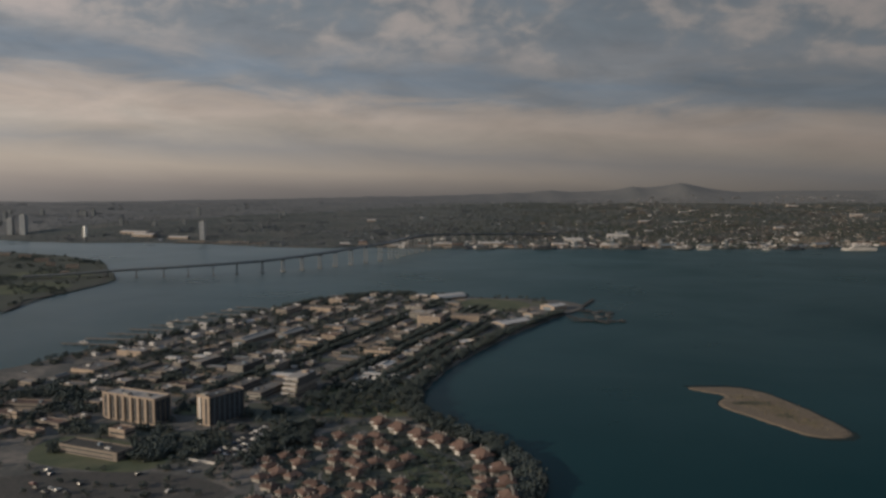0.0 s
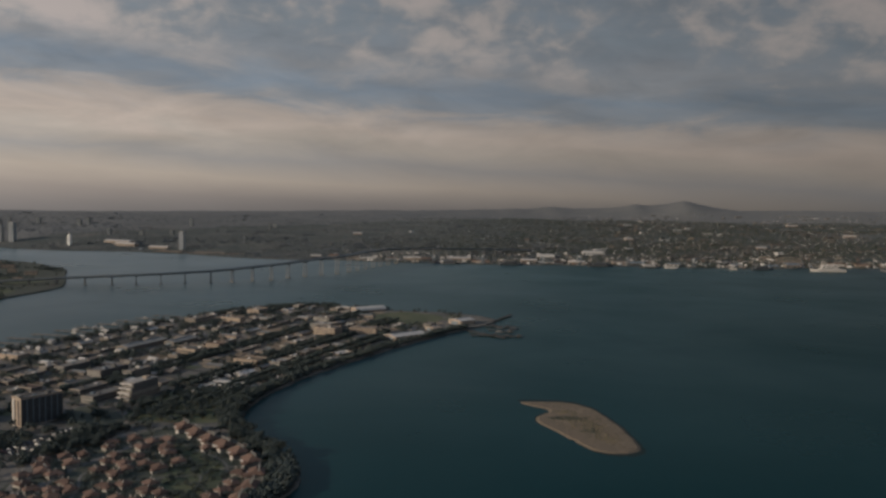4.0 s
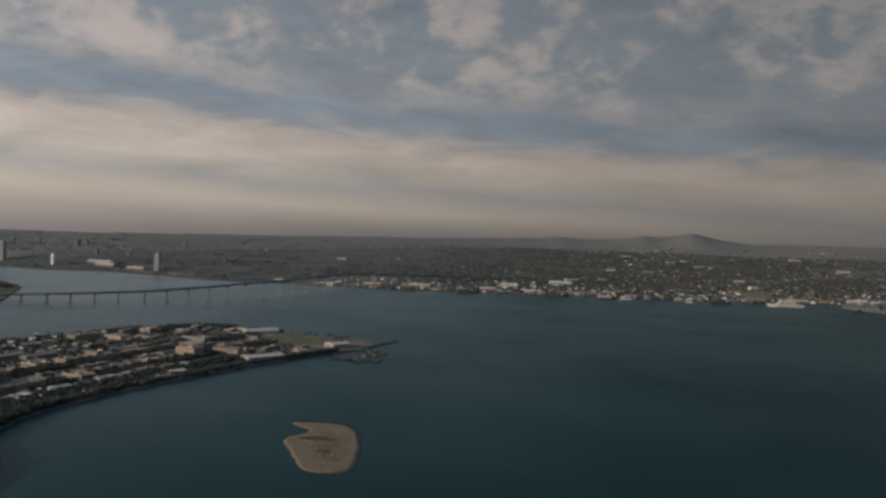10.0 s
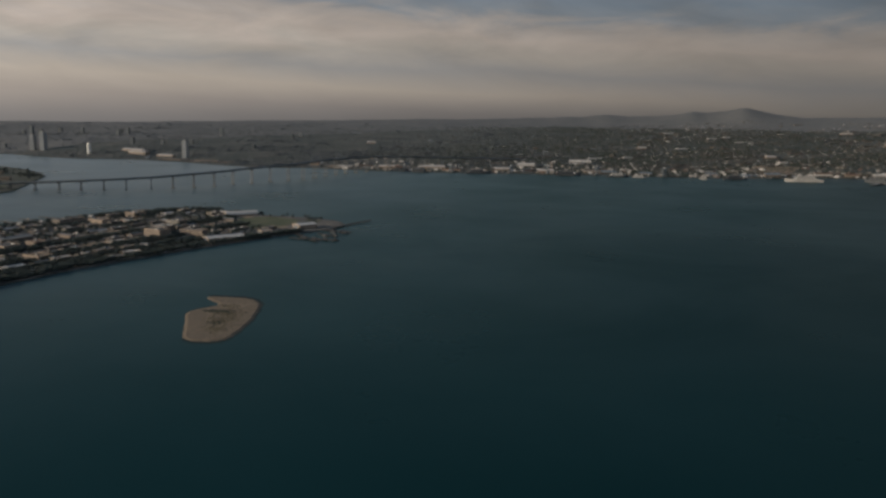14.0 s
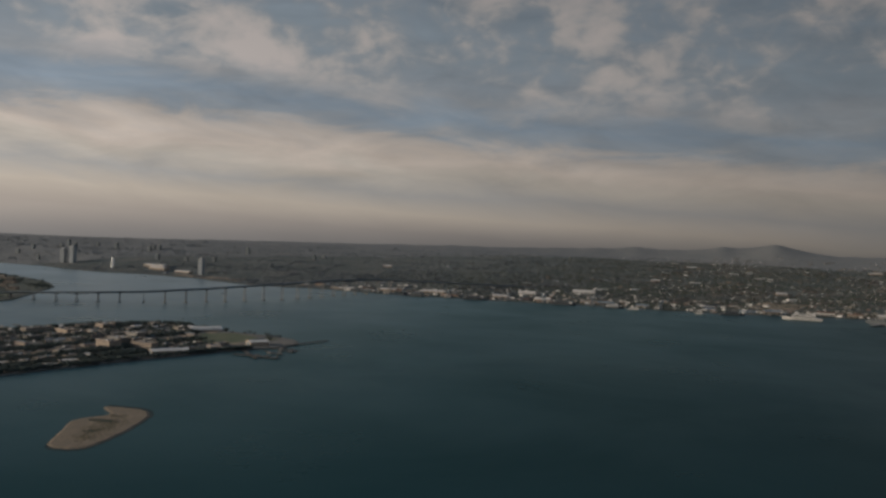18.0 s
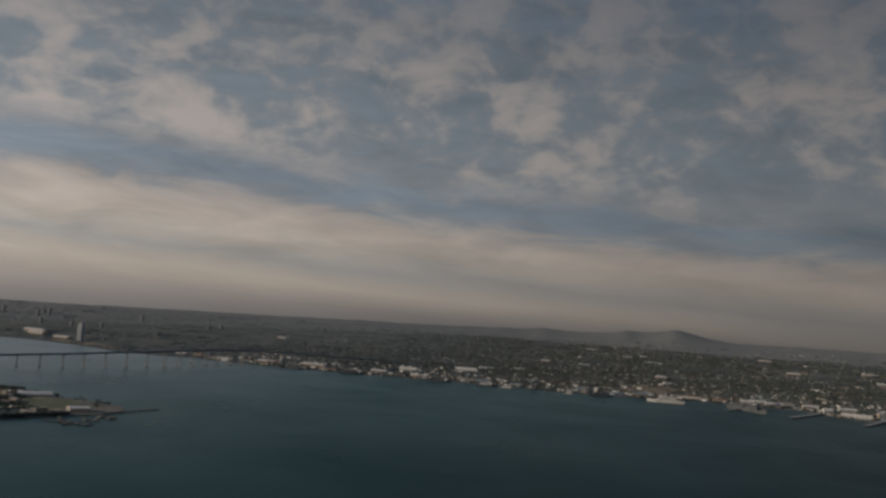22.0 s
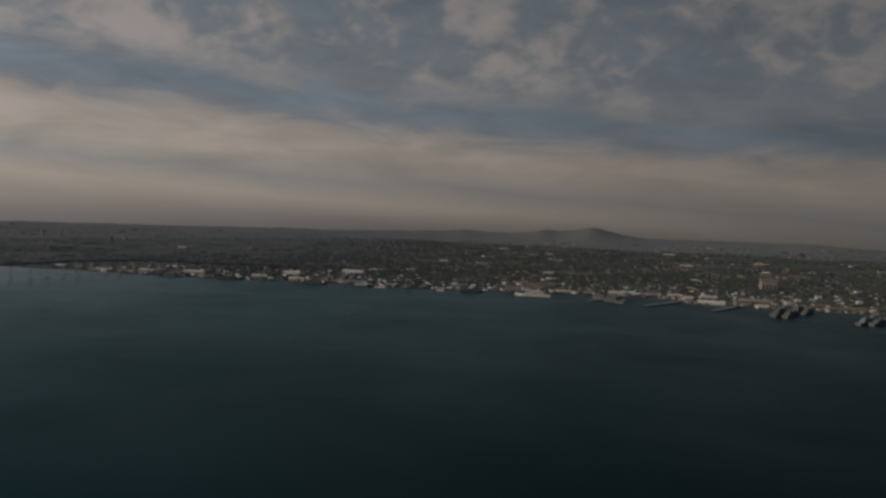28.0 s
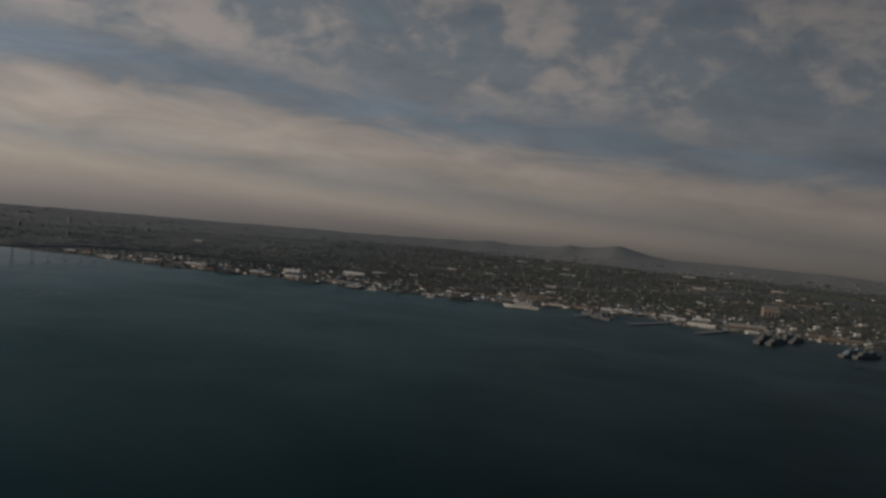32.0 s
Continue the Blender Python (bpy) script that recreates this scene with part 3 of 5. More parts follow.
def far_town():
    """Houses along the streets, trees in rows and clusters between them, larger halls here and there."""
    pale, bright, woods, dark_woods = Mesh(), Mesh(), Mesh(), Mesh()
    r = random.Random(3)
    made = 0
    while made < 22000:
        az, d = radians(r.uniform(-46, 38)), 1850 + 2650 * r.random() ** 1.5
        x, y = in_rows(CENTRE.x + d * math.sin(az), d * math.cos(az), 22, r, 3)
        if d > 2900 and r.random() < (0.6 if x < 700 else 0.2) or x < 0 and r.random() < 0.35:
            continue
        if y < shore_y(x) + 25 or noise.noise(Vector((x * 0.005, y * 0.005, 5))) < r.uniform(-0.45, 0.2):
            continue
        w, dd, h = r.uniform(3.5, 8), r.uniform(3, 5), r.uniform(0.7, 1.6)
        if r.random() < 0.03:
            w, dd, h = r.uniform(14, 44), r.uniform(7, 12), r.uniform(1.5, 4)
        turn = 0.35 + r.choice((0, 0, math.pi / 2)) + r.uniform(-0.04, 0.04)
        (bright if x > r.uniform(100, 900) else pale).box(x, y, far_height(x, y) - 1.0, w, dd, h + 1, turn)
        made += 1
    made = 0
    while made < 46000:
        az, d = radians(r.uniform(-46, 38)), 1850 + 2450 * r.random() ** 1.1
        x, y = CENTRE.x + d * math.sin(az), d * math.cos(az)
        if r.random() < 0.5:
            x, y = in_rows(x, y, 54, r, 5)
        if d > 2950 and r.random() < (0.6 if x < 300 else 0.3):
            continue
        if y < shore_y(x) + 12 or noise.noise(Vector((x * 0.0035, y * 0.0035, 9))) < r.uniform(-0.6, 0.1):
            continue
        # western trees take the hazed foliage, eastern ones the plain dark one
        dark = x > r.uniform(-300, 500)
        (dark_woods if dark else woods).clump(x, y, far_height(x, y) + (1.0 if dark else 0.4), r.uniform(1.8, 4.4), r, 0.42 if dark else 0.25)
        made += 1
    tagged(new("far_houses", pale.data("far_houses", FAR_TOWN)), "dense low town of haze-greyed houses across the bay", "town", kind="stuff")
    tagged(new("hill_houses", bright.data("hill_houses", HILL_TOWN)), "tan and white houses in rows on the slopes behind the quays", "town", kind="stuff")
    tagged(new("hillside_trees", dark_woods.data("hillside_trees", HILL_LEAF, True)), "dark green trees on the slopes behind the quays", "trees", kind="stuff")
    tagged(new("far_trees", woods.data("far_trees", FAR_LEAF, True)), "haze-tinted street trees among the mainland houses", "trees", kind="stuff")


far_town()


def quay_sheds():
    """Small bright sheds and containers crowded along the far waterfront."""
    m, r = Mesh(), random.Random(77)
    for k in range(620):
        x = r.uniform(-150, 1800)
        y = shore_y(x) + 18 + 330 * r.random() ** 2.2
        w, d, h = r.uniform(3, 11), r.uniform(3, 7), r.uniform(2.2, 5)
        m.box(x, y, far_height(x, y) - 1.0, w, d, h + 1.0, r.uniform(-0.5, 0.1))
    tagged(new("quay_sheds", m.data("quay_sheds", QUAY)), "small pale sheds and containers along the far quays", "sheds", kind="stuff")


quay_sheds()

# ---- the peninsula: streets, lots and lawns ----
TURN = -0.336                                   # its street grid
ALONG, ACROSS = Vector((0.33, 0.944)), Vector((0.944, -0.33))
ORIGIN = Vector((-100, 600))
TOP = 1.5


def grid(u, v):
    p = ORIGIN + ALONG * u + ACROSS * v
    return p.x, p.y


def ribbon(name, points, width, z, material, label, category, kind="structure", steps=6):
    """A road laid along a line, a few millimetres thick above its ground."""
    line = spline(points, steps, closed=False)
    m = Mesh()
    for i, p in enumerate(line):
        a, b = line[max(i - 1, 0)], line[min(i + 1, len(line) - 1)]
        t = (b - a).normalized()
        for s in (-1, 1):
            m.v.append((p.x - s * t.y * width / 2, p.y + s * t.x * width / 2, z))
    for i in range(len(line) - 1):
        m.f.append((2 * i, 2 * i + 2, 2 * i + 3, 2 * i + 1))
    return tagged(new(name, m.data(name, material)), label, category, kind=kind)


for v, u0, u1 in ((-200, 110, 520), (-140, -60, 560), (-75, -150, 560), (-10, -160, 500), (33, 20, 360)):
    ribbon("road", [grid(u0, v), grid((u0 + u1) / 2, v + 3), grid(u1, v)], 9, TOP + 0.05, ASPHALT, "straight dark asphalt street between low buildings", "road")
for u, v0, v1 in ((-60, -140, -10), (30, -190, 20), (120, -215, 40), (215, -215, 45), (310, -205, 30), (405, -205, 35), (500, -190, 20)):
    ribbon("road", [grid(u, v0), grid(u, (v0 + v1) / 2), grid(u, v1)], 7, TOP + 0.054, ASPHALT, "dark asphalt cross street on the peninsula", "road")
ribbon("road", [(-88, 395), (-96, 430), (-108, 462), (-128, 490), (-153, 505), (-215, 520)], 9, TOP + 0.058, CONCRETE, "pale concrete road curving past the red-roofed houses", "road")
ribbon("road", [(-172, 436), (-168, 446), (-145, 493), (-115, 538), (-92, 590)], 8, TOP + 0.066, CONCRETE, "pale street running past the car park to the shore", "road")
ribbon("road", [(-262, 492), (-220, 463), (-176, 433), (-130, 420), (-100, 418)], 6, TOP + 0.07, CONCRETE, "worn pale street along the yard", "road")
ribbon("road", [(-50, 524), (-58, 512), (-64, 492), (-73, 467), (-79, 448), (-82, 410), (-84, 370)], 5, TOP + 0.062, CONCRETE, "pale street through the red-roofed houses", "road")
for line in ([(-56, 521), (-45, 516), (-29, 503), (-15, 490), (0, 478), (10, 462), (14, 443), (18, 428), (20, 408)], [(-66, 454), (-67, 439), (-60, 422), (-56, 405)], [(-38, 435), (-26, 439), (-14, 443), (-3, 448), (2, 438), (3, 426)],
             [(-20, 480), (-16, 474), (-11, 464), (-8, 454)], [(5, 456), (10, 461), (18, 466)]):
    ribbon("path", line, 1.6, TOP + 0.16, CONCRETE, "narrow pale footpath between gardens", "path")


def slab(name, points, z, material, label, category, kind="structure"):
    return tagged(sheet(name, spline(points, 4), z, material, label, category, 0.3, 0.1), kind=kind)


slab("garden_lawn", [(-39, 512), (-4, 480), (8, 461), (16, 424), (14, 404), (-8, 400), (-20, 440), (-28, 470)], TOP + 0.12, GRASS, "dark garden lawn between the houses", "lawn")
slab("garden_ground", [(-100, 400), (-98, 470), (-84, 504), (-54, 540), (-24, 532), (14, 496), (34, 470), (42, 440), (42, 405), (38, 370), (-90, 370)], TOP + 0.045, SCRUB, "dark planted gardens between the houses", "garden")
slab("grove_lawn", [(-96, 566), (-60, 556), (-22, 560), (-22, 600), (-20, 645), (-60, 655), (-92, 640)], TOP + 0.12, GRASS, "shaded grass under the grove", "lawn")
slab("lawn_point", [(26, 1040), (96, 1032), (112, 1108), (40, 1138)], TOP + 0.12, GRASS, "flat dry green playing field near the point", "lawn")
slab("lawn_hall", [(-238, 512), (-168, 488), (-160, 456), (-184, 447), (-240, 468)], TOP + 0.12, GRASS, "mown lawn round a long hall", "lawn")
slab("lawn_forecourt", [(-246, 545), (-190, 528), (-128, 512), (-138, 470), (-168, 462), (-160, 500), (-245, 520)], TOP + 0.07, SCRUB, "dark shrubs and grass before the towers", "garden")
slab("lawn_east", [(-140, 590), (-108, 580), (-88, 545), (-110, 535), (-128, 545)], TOP + 0.07, SCRUB, "dark planted ground beside the towers", "garden")
slab("lawn_tower", [(-185, 590), (-165, 583), (-172, 562), (-188, 566)], TOP + 0.12, GRASS, "lawn beside the apartment towers", "lawn")
slab("parking_lot", [(-139, 475), (-119, 540), (-105, 534), (-116, 468)], TOP + 0.09, ASPHALT, "dark car park with rows of cars", "car park")
slab("parking_yard", [(-238, 440), (-150, 444), (-112, 408), (-250, 392)], TOP + 0.09, YARD, "wide worn yard of packed earth and asphalt with parked cars", "car park")
slab("parking_barracks", [(-80, 665), (-46, 655), (-36, 690), (-70, 702)], TOP + 0.09, CONCRETE, "pale concrete yard with parked vans", "car park")
slab("parking_cars", [(-170, 740), (-128, 752), (-134, 776), (-174, 765)], TOP + 0.09, CONCRETE, "pale car park with rows of vehicles", "car park")
slab("parking_north", [(-225, 775), (-188, 765), (-180, 795), (-214, 806)], TOP + 0.09, ASPHALT, "dark asphalt yard between sheds", "car park")
slab("beach_strip", [(-344, 762), (-330, 752), (-312, 800), (-324, 808)], TOP + 0.09, SAND, "bare sandy storage ground by the water", "sand")
slab("bare_lot", [grid(200, -55), grid(280, -55), grid(280, -20), grid(200, -20)], TOP + 0.08, SAND, "bare sandy lot between buildings", "sand")
slab("bare_lot", [grid(130, -125), grid(190, -125), grid(190, -90), grid(130, -90)], TOP + 0.08, SAND, "bare sandy lot between buildings", "sand")

# ---- buildings ----
taken = []                                     # (x, y, radius) of what stands already


def block(x, y, w, d, h, turn=TURN, label="", wall=None, roof=None, floors=2, rooftop=2, name="building", z=TOP, bands=True, seed=0, parapet=True, group="", category="building", end=None):
    """A flat-roofed building: walls, roof, parapets, window bands floor by floor and plant on the roof."""
    r = random.Random(seed + int(x * 7 + y * 13))
    ob = thing(name, x, y, z, turn, label, category, group)
    part("shell", Mesh().box(0, 0, -0.5, w, d, h + 0.5), wall or PLASTER, ob)
    top = part("roof", Mesh().box(0, 0, h + 0.003, w - 0.5, d - 0.5, 0.12), roof or ROOFING, ob)
    # sunlit end put into the colour: paler sheet over the darker shell
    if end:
        part("end_wall", Mesh().box(0, -d / 2 - 0.05, -0.3, w * 0.98, 0.16, h + 0.25), end, ob, "end wall given a paler coat for the sun on it")
    if parapet:
        for sx, sy, ww, dd in ((0, -1, w + 0.1, 0.35), (0, 1, w + 0.1, 0.35), (-1, 0, 0.35, d - 0.6), (1, 0, 0.35, d - 0.6)):
            part("parapet", Mesh().box(sx * (w / 2 - 0.12), sy * (d / 2 - 0.12), h + 0.006, ww, dd, 0.6), wall or PLASTER, ob)
    if bands:
        step = h / floors
        for f in range(floors):
            zz = f * step + step * 0.38
            part("window_band", Mesh().box(0, -d / 2, zz, w * 0.88, 0.36 if end else 0.16, step * 0.27), GLASS, ob)
            part("window_band", Mesh().box(-w / 2, 0, zz, 0.16, d * 0.88, step * 0.27), GLASS, ob)
            part("window_band", Mesh().box(w / 2, 0, zz, 0.16, d * 0.88, step * 0.27), GLASS, ob)
    for k in range(rooftop):
        bw, bd = r.uniform(1.5, 4), r.uniform(1.5, 3.5)
        part("roof_unit", Mesh().box(r.uniform(-0.32, 0.32) * w, r.uniform(-0.32, 0.32) * d, h + 0.1, bw, bd, r.uniform(0.8, 1.8)), r.choice((CONCRETE, WHITE, STEEL)), top)
    taken.append((x, y, 0.5 * math.hypot(w, d) * 0.85))
    return ob


def shed(x, y, w, d, h, rise, turn=TURN, label="", wall=None, roof=None, name="hangar", z=TOP, arched=False, group="", category="hangar"):
    """A long hall with a pitched or arched roof, doors and roof ribs; its ridge runs along its local y."""
    ob = thing(name, x, y, z, turn, label, category, group)
    part("shell", Mesh().box(0, 0, -0.5, w, d, h + 0.5), wall or CREAM, ob)
    m, n = Mesh(), 10 if arched else 2
    for yy in (-d / 2 - 0.4, d / 2 + 0.4):
        for k in range(n + 1):
            f = k / n * 2 - 1
            zz = h + rise * (math.sqrt(max(0.0, 1 - f * f)) if arched else 1 - abs(f))
            m.v.append((f * (w / 2 + 0.4), yy, zz + 0.02))
        for k in range(n + 1):
            f = k / n * 2 - 1
            zz = h + rise * (math.sqrt(max(0.0, 1 - f * f)) if arched else 1 - abs(f))
            m.v.append((f * (w / 2 + 0.4), yy, zz - 0.28))
    s = 2 * (n + 1)
    for k in range(n):
        m.f += [(k, k + 1, s + k + 1, s + k), (n + 2 + k, n + 1 + k, s + n + 1 + k, s + n + 2 + k), (k + 1, k, n + 1 + k, n + 2 + k), (s + k, s + k + 1, s + n + 2 + k, s + n + 1 + k)]
    m.f += [(0, s, s + n + 1, n + 1), (n, 2 * n + 1, s + 2 * n + 1, s + n)]
    part("roof", m, roof or WHITE, ob)
    for yy in (-d / 2 + 0.02, d / 2 - 0.02):
        g, k0 = Mesh(), 0
        for k in range(n + 1):
            f = k / n * 2 - 1
            g.v.append((f * w / 2, yy, h - 0.3 + rise * (math.sqrt(max(0.0, 1 - f * f)) if arched else 1 - abs(f))))
        g.v += [(w / 2, yy, h - 0.6), (-w / 2, yy, h - 0.6)]
        g.f.append(tuple(range(k0, k0 + n + 3)))
        part("gable", g, wall or CREAM, ob)
    part("door", Mesh().box(0, -d / 2, 0, w * 0.55, 0.2, h * 0.75), STEEL, ob)
    for k in range(max(2, int(d / 12))):
        part("window", Mesh().box(-w / 2, -d / 2 + (k + 0.5) * d / max(2, int(d / 12)), h * 0.5, 0.16, d * 0.05, h * 0.28), GLASS, ob)
    if not arched:
        part("ridge_vent", Mesh().box(0, 0, h + rise - 0.15, 1.2, d * 0.8, 0.7), STEEL, ob)
    taken.append((x, y, 0.5 * math.hypot(w, d) * 0.8))
    return ob


def apartment_tower(x, y, w, d, h, piers, label, turn=TURN):
    """A slab tower: piers between window bays, floor edges, a parapet and a lift house."""
    ob = thing("apartment_tower", x, y, TOP, turn, label, "apartment tower", "twin apartment towers")
    part("shell", Mesh().box(0, 0, -0.5, w, d, h + 0.5), CREAM, ob)
    long_side = w if w > d else d
    for side in (-1, 1):
        for k in range(piers):
            at = -long_side / 2 + (k + 0.5) * long_side / piers
            off = at + long_side / piers / 2
            if w > d:
                part("window_and_shade_bay", Mesh().box(at, side * d / 2, 1.0, long_side / piers * 0.5, 0.2, h - 1.8), GLASS, ob)
                if k < piers - 1:
                    part("pier", Mesh().box(off, side * (d / 2 + 0.6), 0, 1.9, 1.5, h - 0.2), CREAM, ob)
            else:
                # long sides: wide dark glazing that also stands in for their shade
                part("window_and_shade_bay", Mesh().box(side * w / 2, at, 0.6, 0.26, long_side / piers * 0.82, h - 1.0), GLASS, ob)
                if k < piers - 1:
                    part("pier", Mesh().box(side * (w / 2 + 0.1), off, 0, 0.4, 0.6, h - 0.2), STEEL, ob)
    floors = 8
    for f in range(1, floors):
        part("floor_edge", Mesh().box(0, 0, f * h / floors, w + 0.24, d + 0.24, 0.22), CREAM, ob)
    if d > w:
        part("stair_bay", Mesh().box(-w * 0.22, -d / 2 - 0.3, 0, 2.2, 1.0, h - 0.8), WHITE, ob)
        part("stair_bay", Mesh().box(w * 0.26, -d / 2 - 0.1, 1.0, 1.6, 0.5, h - 2.0), GLASS, ob)
    # end bays are added to darken the ends like shade
    if w > d:
        for side in (-1, 1):
            for k in (-1, 0, 1):
                part("window_and_shade_bay", Mesh().box(side * w / 2, k * d * 0.3, 0.8, 0.3, d * 0.26, h - 1.6), GLASS, ob)
    top = part("roof", Mesh().box(0, 0, h + 0.003, w - 0.6, d - 0.6, 0.15), ROOFING, ob)
    for sx, sy, ww, dd in ((0, -1, w + 0.3, 0.4), (0, 1, w + 0.3, 0.4), (-1, 0, 0.4, d - 0.6), (1, 0, 0.4, d - 0.6)):
        part("parapet", Mesh().box(sx * (w / 2 - 0.1), sy * (d / 2 - 0.1), h + 0.006, ww, dd, 0.9), CREAM, ob)
    part("lift_house", Mesh().box(-w * 0.05 if w > d else 0, -d / 2 + 2.2, h + 0.1, 4.4, 4.2, 2.0), STUCCO, top)
    part("roof_unit", Mesh().box(long_side * 0.25 if w > d else 0, 0 if w > d else long_side * 0.25, h + 0.1, 3, 3, 1.2), CONCRETE, top)
    part("roof_unit", Mesh().box(-long_side * 0.3 if w > d else 1, 1 if w > d else -long_side * 0.1, h + 0.1, 2, 2.4, 0.9), STEEL, top)
    taken.append((x, y, long_side * 0.5))
    return ob


apartment_tower(-207.5, 552, 47, 15, 17.0, 7, "long beige eight-storey apartment tower with upright piers", -0.45)
apartment_tower(-149.5, 549, 12, 30, 19.0, 7, "beige eight-storey apartment tower, narrow end lit by the sun", -0.6)

block(-204.6, 478.5, 45, 13, 4.8, -0.41, "long low beige hall with a dark flat roof beside a lawn", PLASTER, ASPHALT, floors=2, rooftop=2)
block(-203, 514, 13, 9, 5.0, -0.41, "small tan annexe on the grass", CREAM, TILE, 1, 1)
block(-288, 764, 27, 15, 4.6, TURN, "broad sand-coloured warehouse by the north shore", CREAM, floors=1, rooftop=4, bands=False)
block(-299, 706, 24, 34, 2.4, TURN, "sand-coloured storage hall near the water", CREAM, floors=1, rooftop=3, bands=False)
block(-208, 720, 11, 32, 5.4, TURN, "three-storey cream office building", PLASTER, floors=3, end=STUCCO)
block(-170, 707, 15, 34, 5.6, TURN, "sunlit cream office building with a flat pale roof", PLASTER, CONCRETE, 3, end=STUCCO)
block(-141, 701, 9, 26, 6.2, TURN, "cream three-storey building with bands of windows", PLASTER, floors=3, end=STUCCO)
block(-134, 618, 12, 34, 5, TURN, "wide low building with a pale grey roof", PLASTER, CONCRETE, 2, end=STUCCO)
block(-154, 636, 11, 30, 5, TURN, "low building with a pale flat roof", None, CONCRETE, 2)
shed(-192, 838, 15, 60, 4.6, 1.5, TURN, "long pale-roofed hangar near the piers", PLASTER, STUCCO)
shed(-160, 865, 13, 40, 4.0, 1.4, TURN, "long shed with a pale pitched roof", PLASTER, STUCCO)
block(-150, 1028, 28, 14, 5, TURN, "sand-coloured block near the north shore", CREAM, floors=2, bands=False)
block(-13, 935, 27, 18, 9.5, TURN, "four-storey sunlit beige barracks with rows of windows", CREAM, floors=4, rooftop=4)
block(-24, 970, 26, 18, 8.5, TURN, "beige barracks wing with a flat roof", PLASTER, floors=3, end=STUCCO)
block(26, 955, 32, 14, 7, -0.1, "beige three-storey barracks facing the bay", CREAM, floors=3, rooftop=3)
shed(77, 930, 22, 46, 4.2, 1.8, -0.80, "white-roofed boathouse along the bay shore", CREAM)
shed(141, 1046, 22, 26, 5.4, 1.8, -0.80, "large white-roofed hangar at the point", CREAM)
shed(107, 990, 15, 15, 3.6, 1.2, -0.80, "small pale hangar at the point", CREAM, CREAM)
block(22, 812, 12, 20, 3.6, -0.7, "low white-roofed shore building", CREAM, WHITE, 1, 1)
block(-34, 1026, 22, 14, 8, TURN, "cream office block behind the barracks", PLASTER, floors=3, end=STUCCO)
block(-139, 1104, 18, 22, 6, TURN, "tan block near the northern shore", CREAM, floors=2)
block(-190, 1018, 14, 40, 6, TURN, "long dark-roofed storehouse near the northern piers", PLASTER, floors=2)
block(-114, 842, 16, 16, 5, TURN, "small pinkish tan building", CREAM, TILE, 2, 1)
block(-58, 766, 26, 18, 4.5, TURN, "wide low tan building", CREAM, SAND, 1, 2)
block(-130, 812, 22, 20, 5, TURN, "low pale hall with a grey roof", CREAM, CONCRETE, 1, 2)
shed(8, 1143, 20, 46, 3.0, 4.0, -0.95, "arched pale hall near the northern tip", CREAM, arched=True)


def stepped_block(x, y):
    """A narrow building whose floors step back, with open balconies facing the sun."""
    ob = thing("terraced_building", x, y, TOP, TURN, "narrow cream building with stacked balconies", "building")
    for f in range(4):
        part("storey", Mesh().box(0, f * 0.8, f * 3.3 + (0.003 if f else -0.4), 11, 33 - f * 1.6, 2.4 + (0 if f else 0.4)), PLASTER, ob)
        part("balcony_slab", Mesh().box(-0.5, f * 1.6 - 16.0, f * 3.3 + 1.9, 11.4, 4.5, 0.9), WHITE, ob)
        part("floor_edge", Mesh().box(0, f * 0.8, f * 3.3 + 2.406, 11.1, 33 - f * 1.6, 0.88), PLASTER, ob)
        # paler sheet imitating sun on this end, against darker storeys
        part("end_wall", Mesh().box(0, -16.55 + f * 1.6, f * 3.3, 10.8, 0.14, 1.85), STUCCO, ob)
        part("window_band", Mesh().box(-2.0, -16.6 + f * 1.6, f * 3.3 + 0.5, 4, 0.25, 1.2), GLASS, ob)
    part("roof", Mesh().box(0, 2.4, 13.0, 10.6, 27.5, 0.25), ROOFING, ob)
    part("lift_house", Mesh().box(1, 8, 13.2, 4, 5, 1.8), CREAM, ob)
    taken.append((x, y, 17))


stepped_block(-110, 627)

HOUSES_AREA = [(-104, 395), (-100, 470), (-84, 505), (-52, 548), (-20, 542), (14, 505), (36, 470), (48, 400)]


def free(x, y, r):
    return all(math.hypot(x - a, y - b) > r + c for a, b, c in taken)


# smaller buildings in the blocks between the streets
STREETS_V = (-200, -140, -75, -10, 33)
LABELS = ("low flat-roofed service building on the peninsula", "plain two-storey barracks block with a flat roof", "small workshop with a flat grey roof", "low storehouse between the streets")
br = random.Random(21)
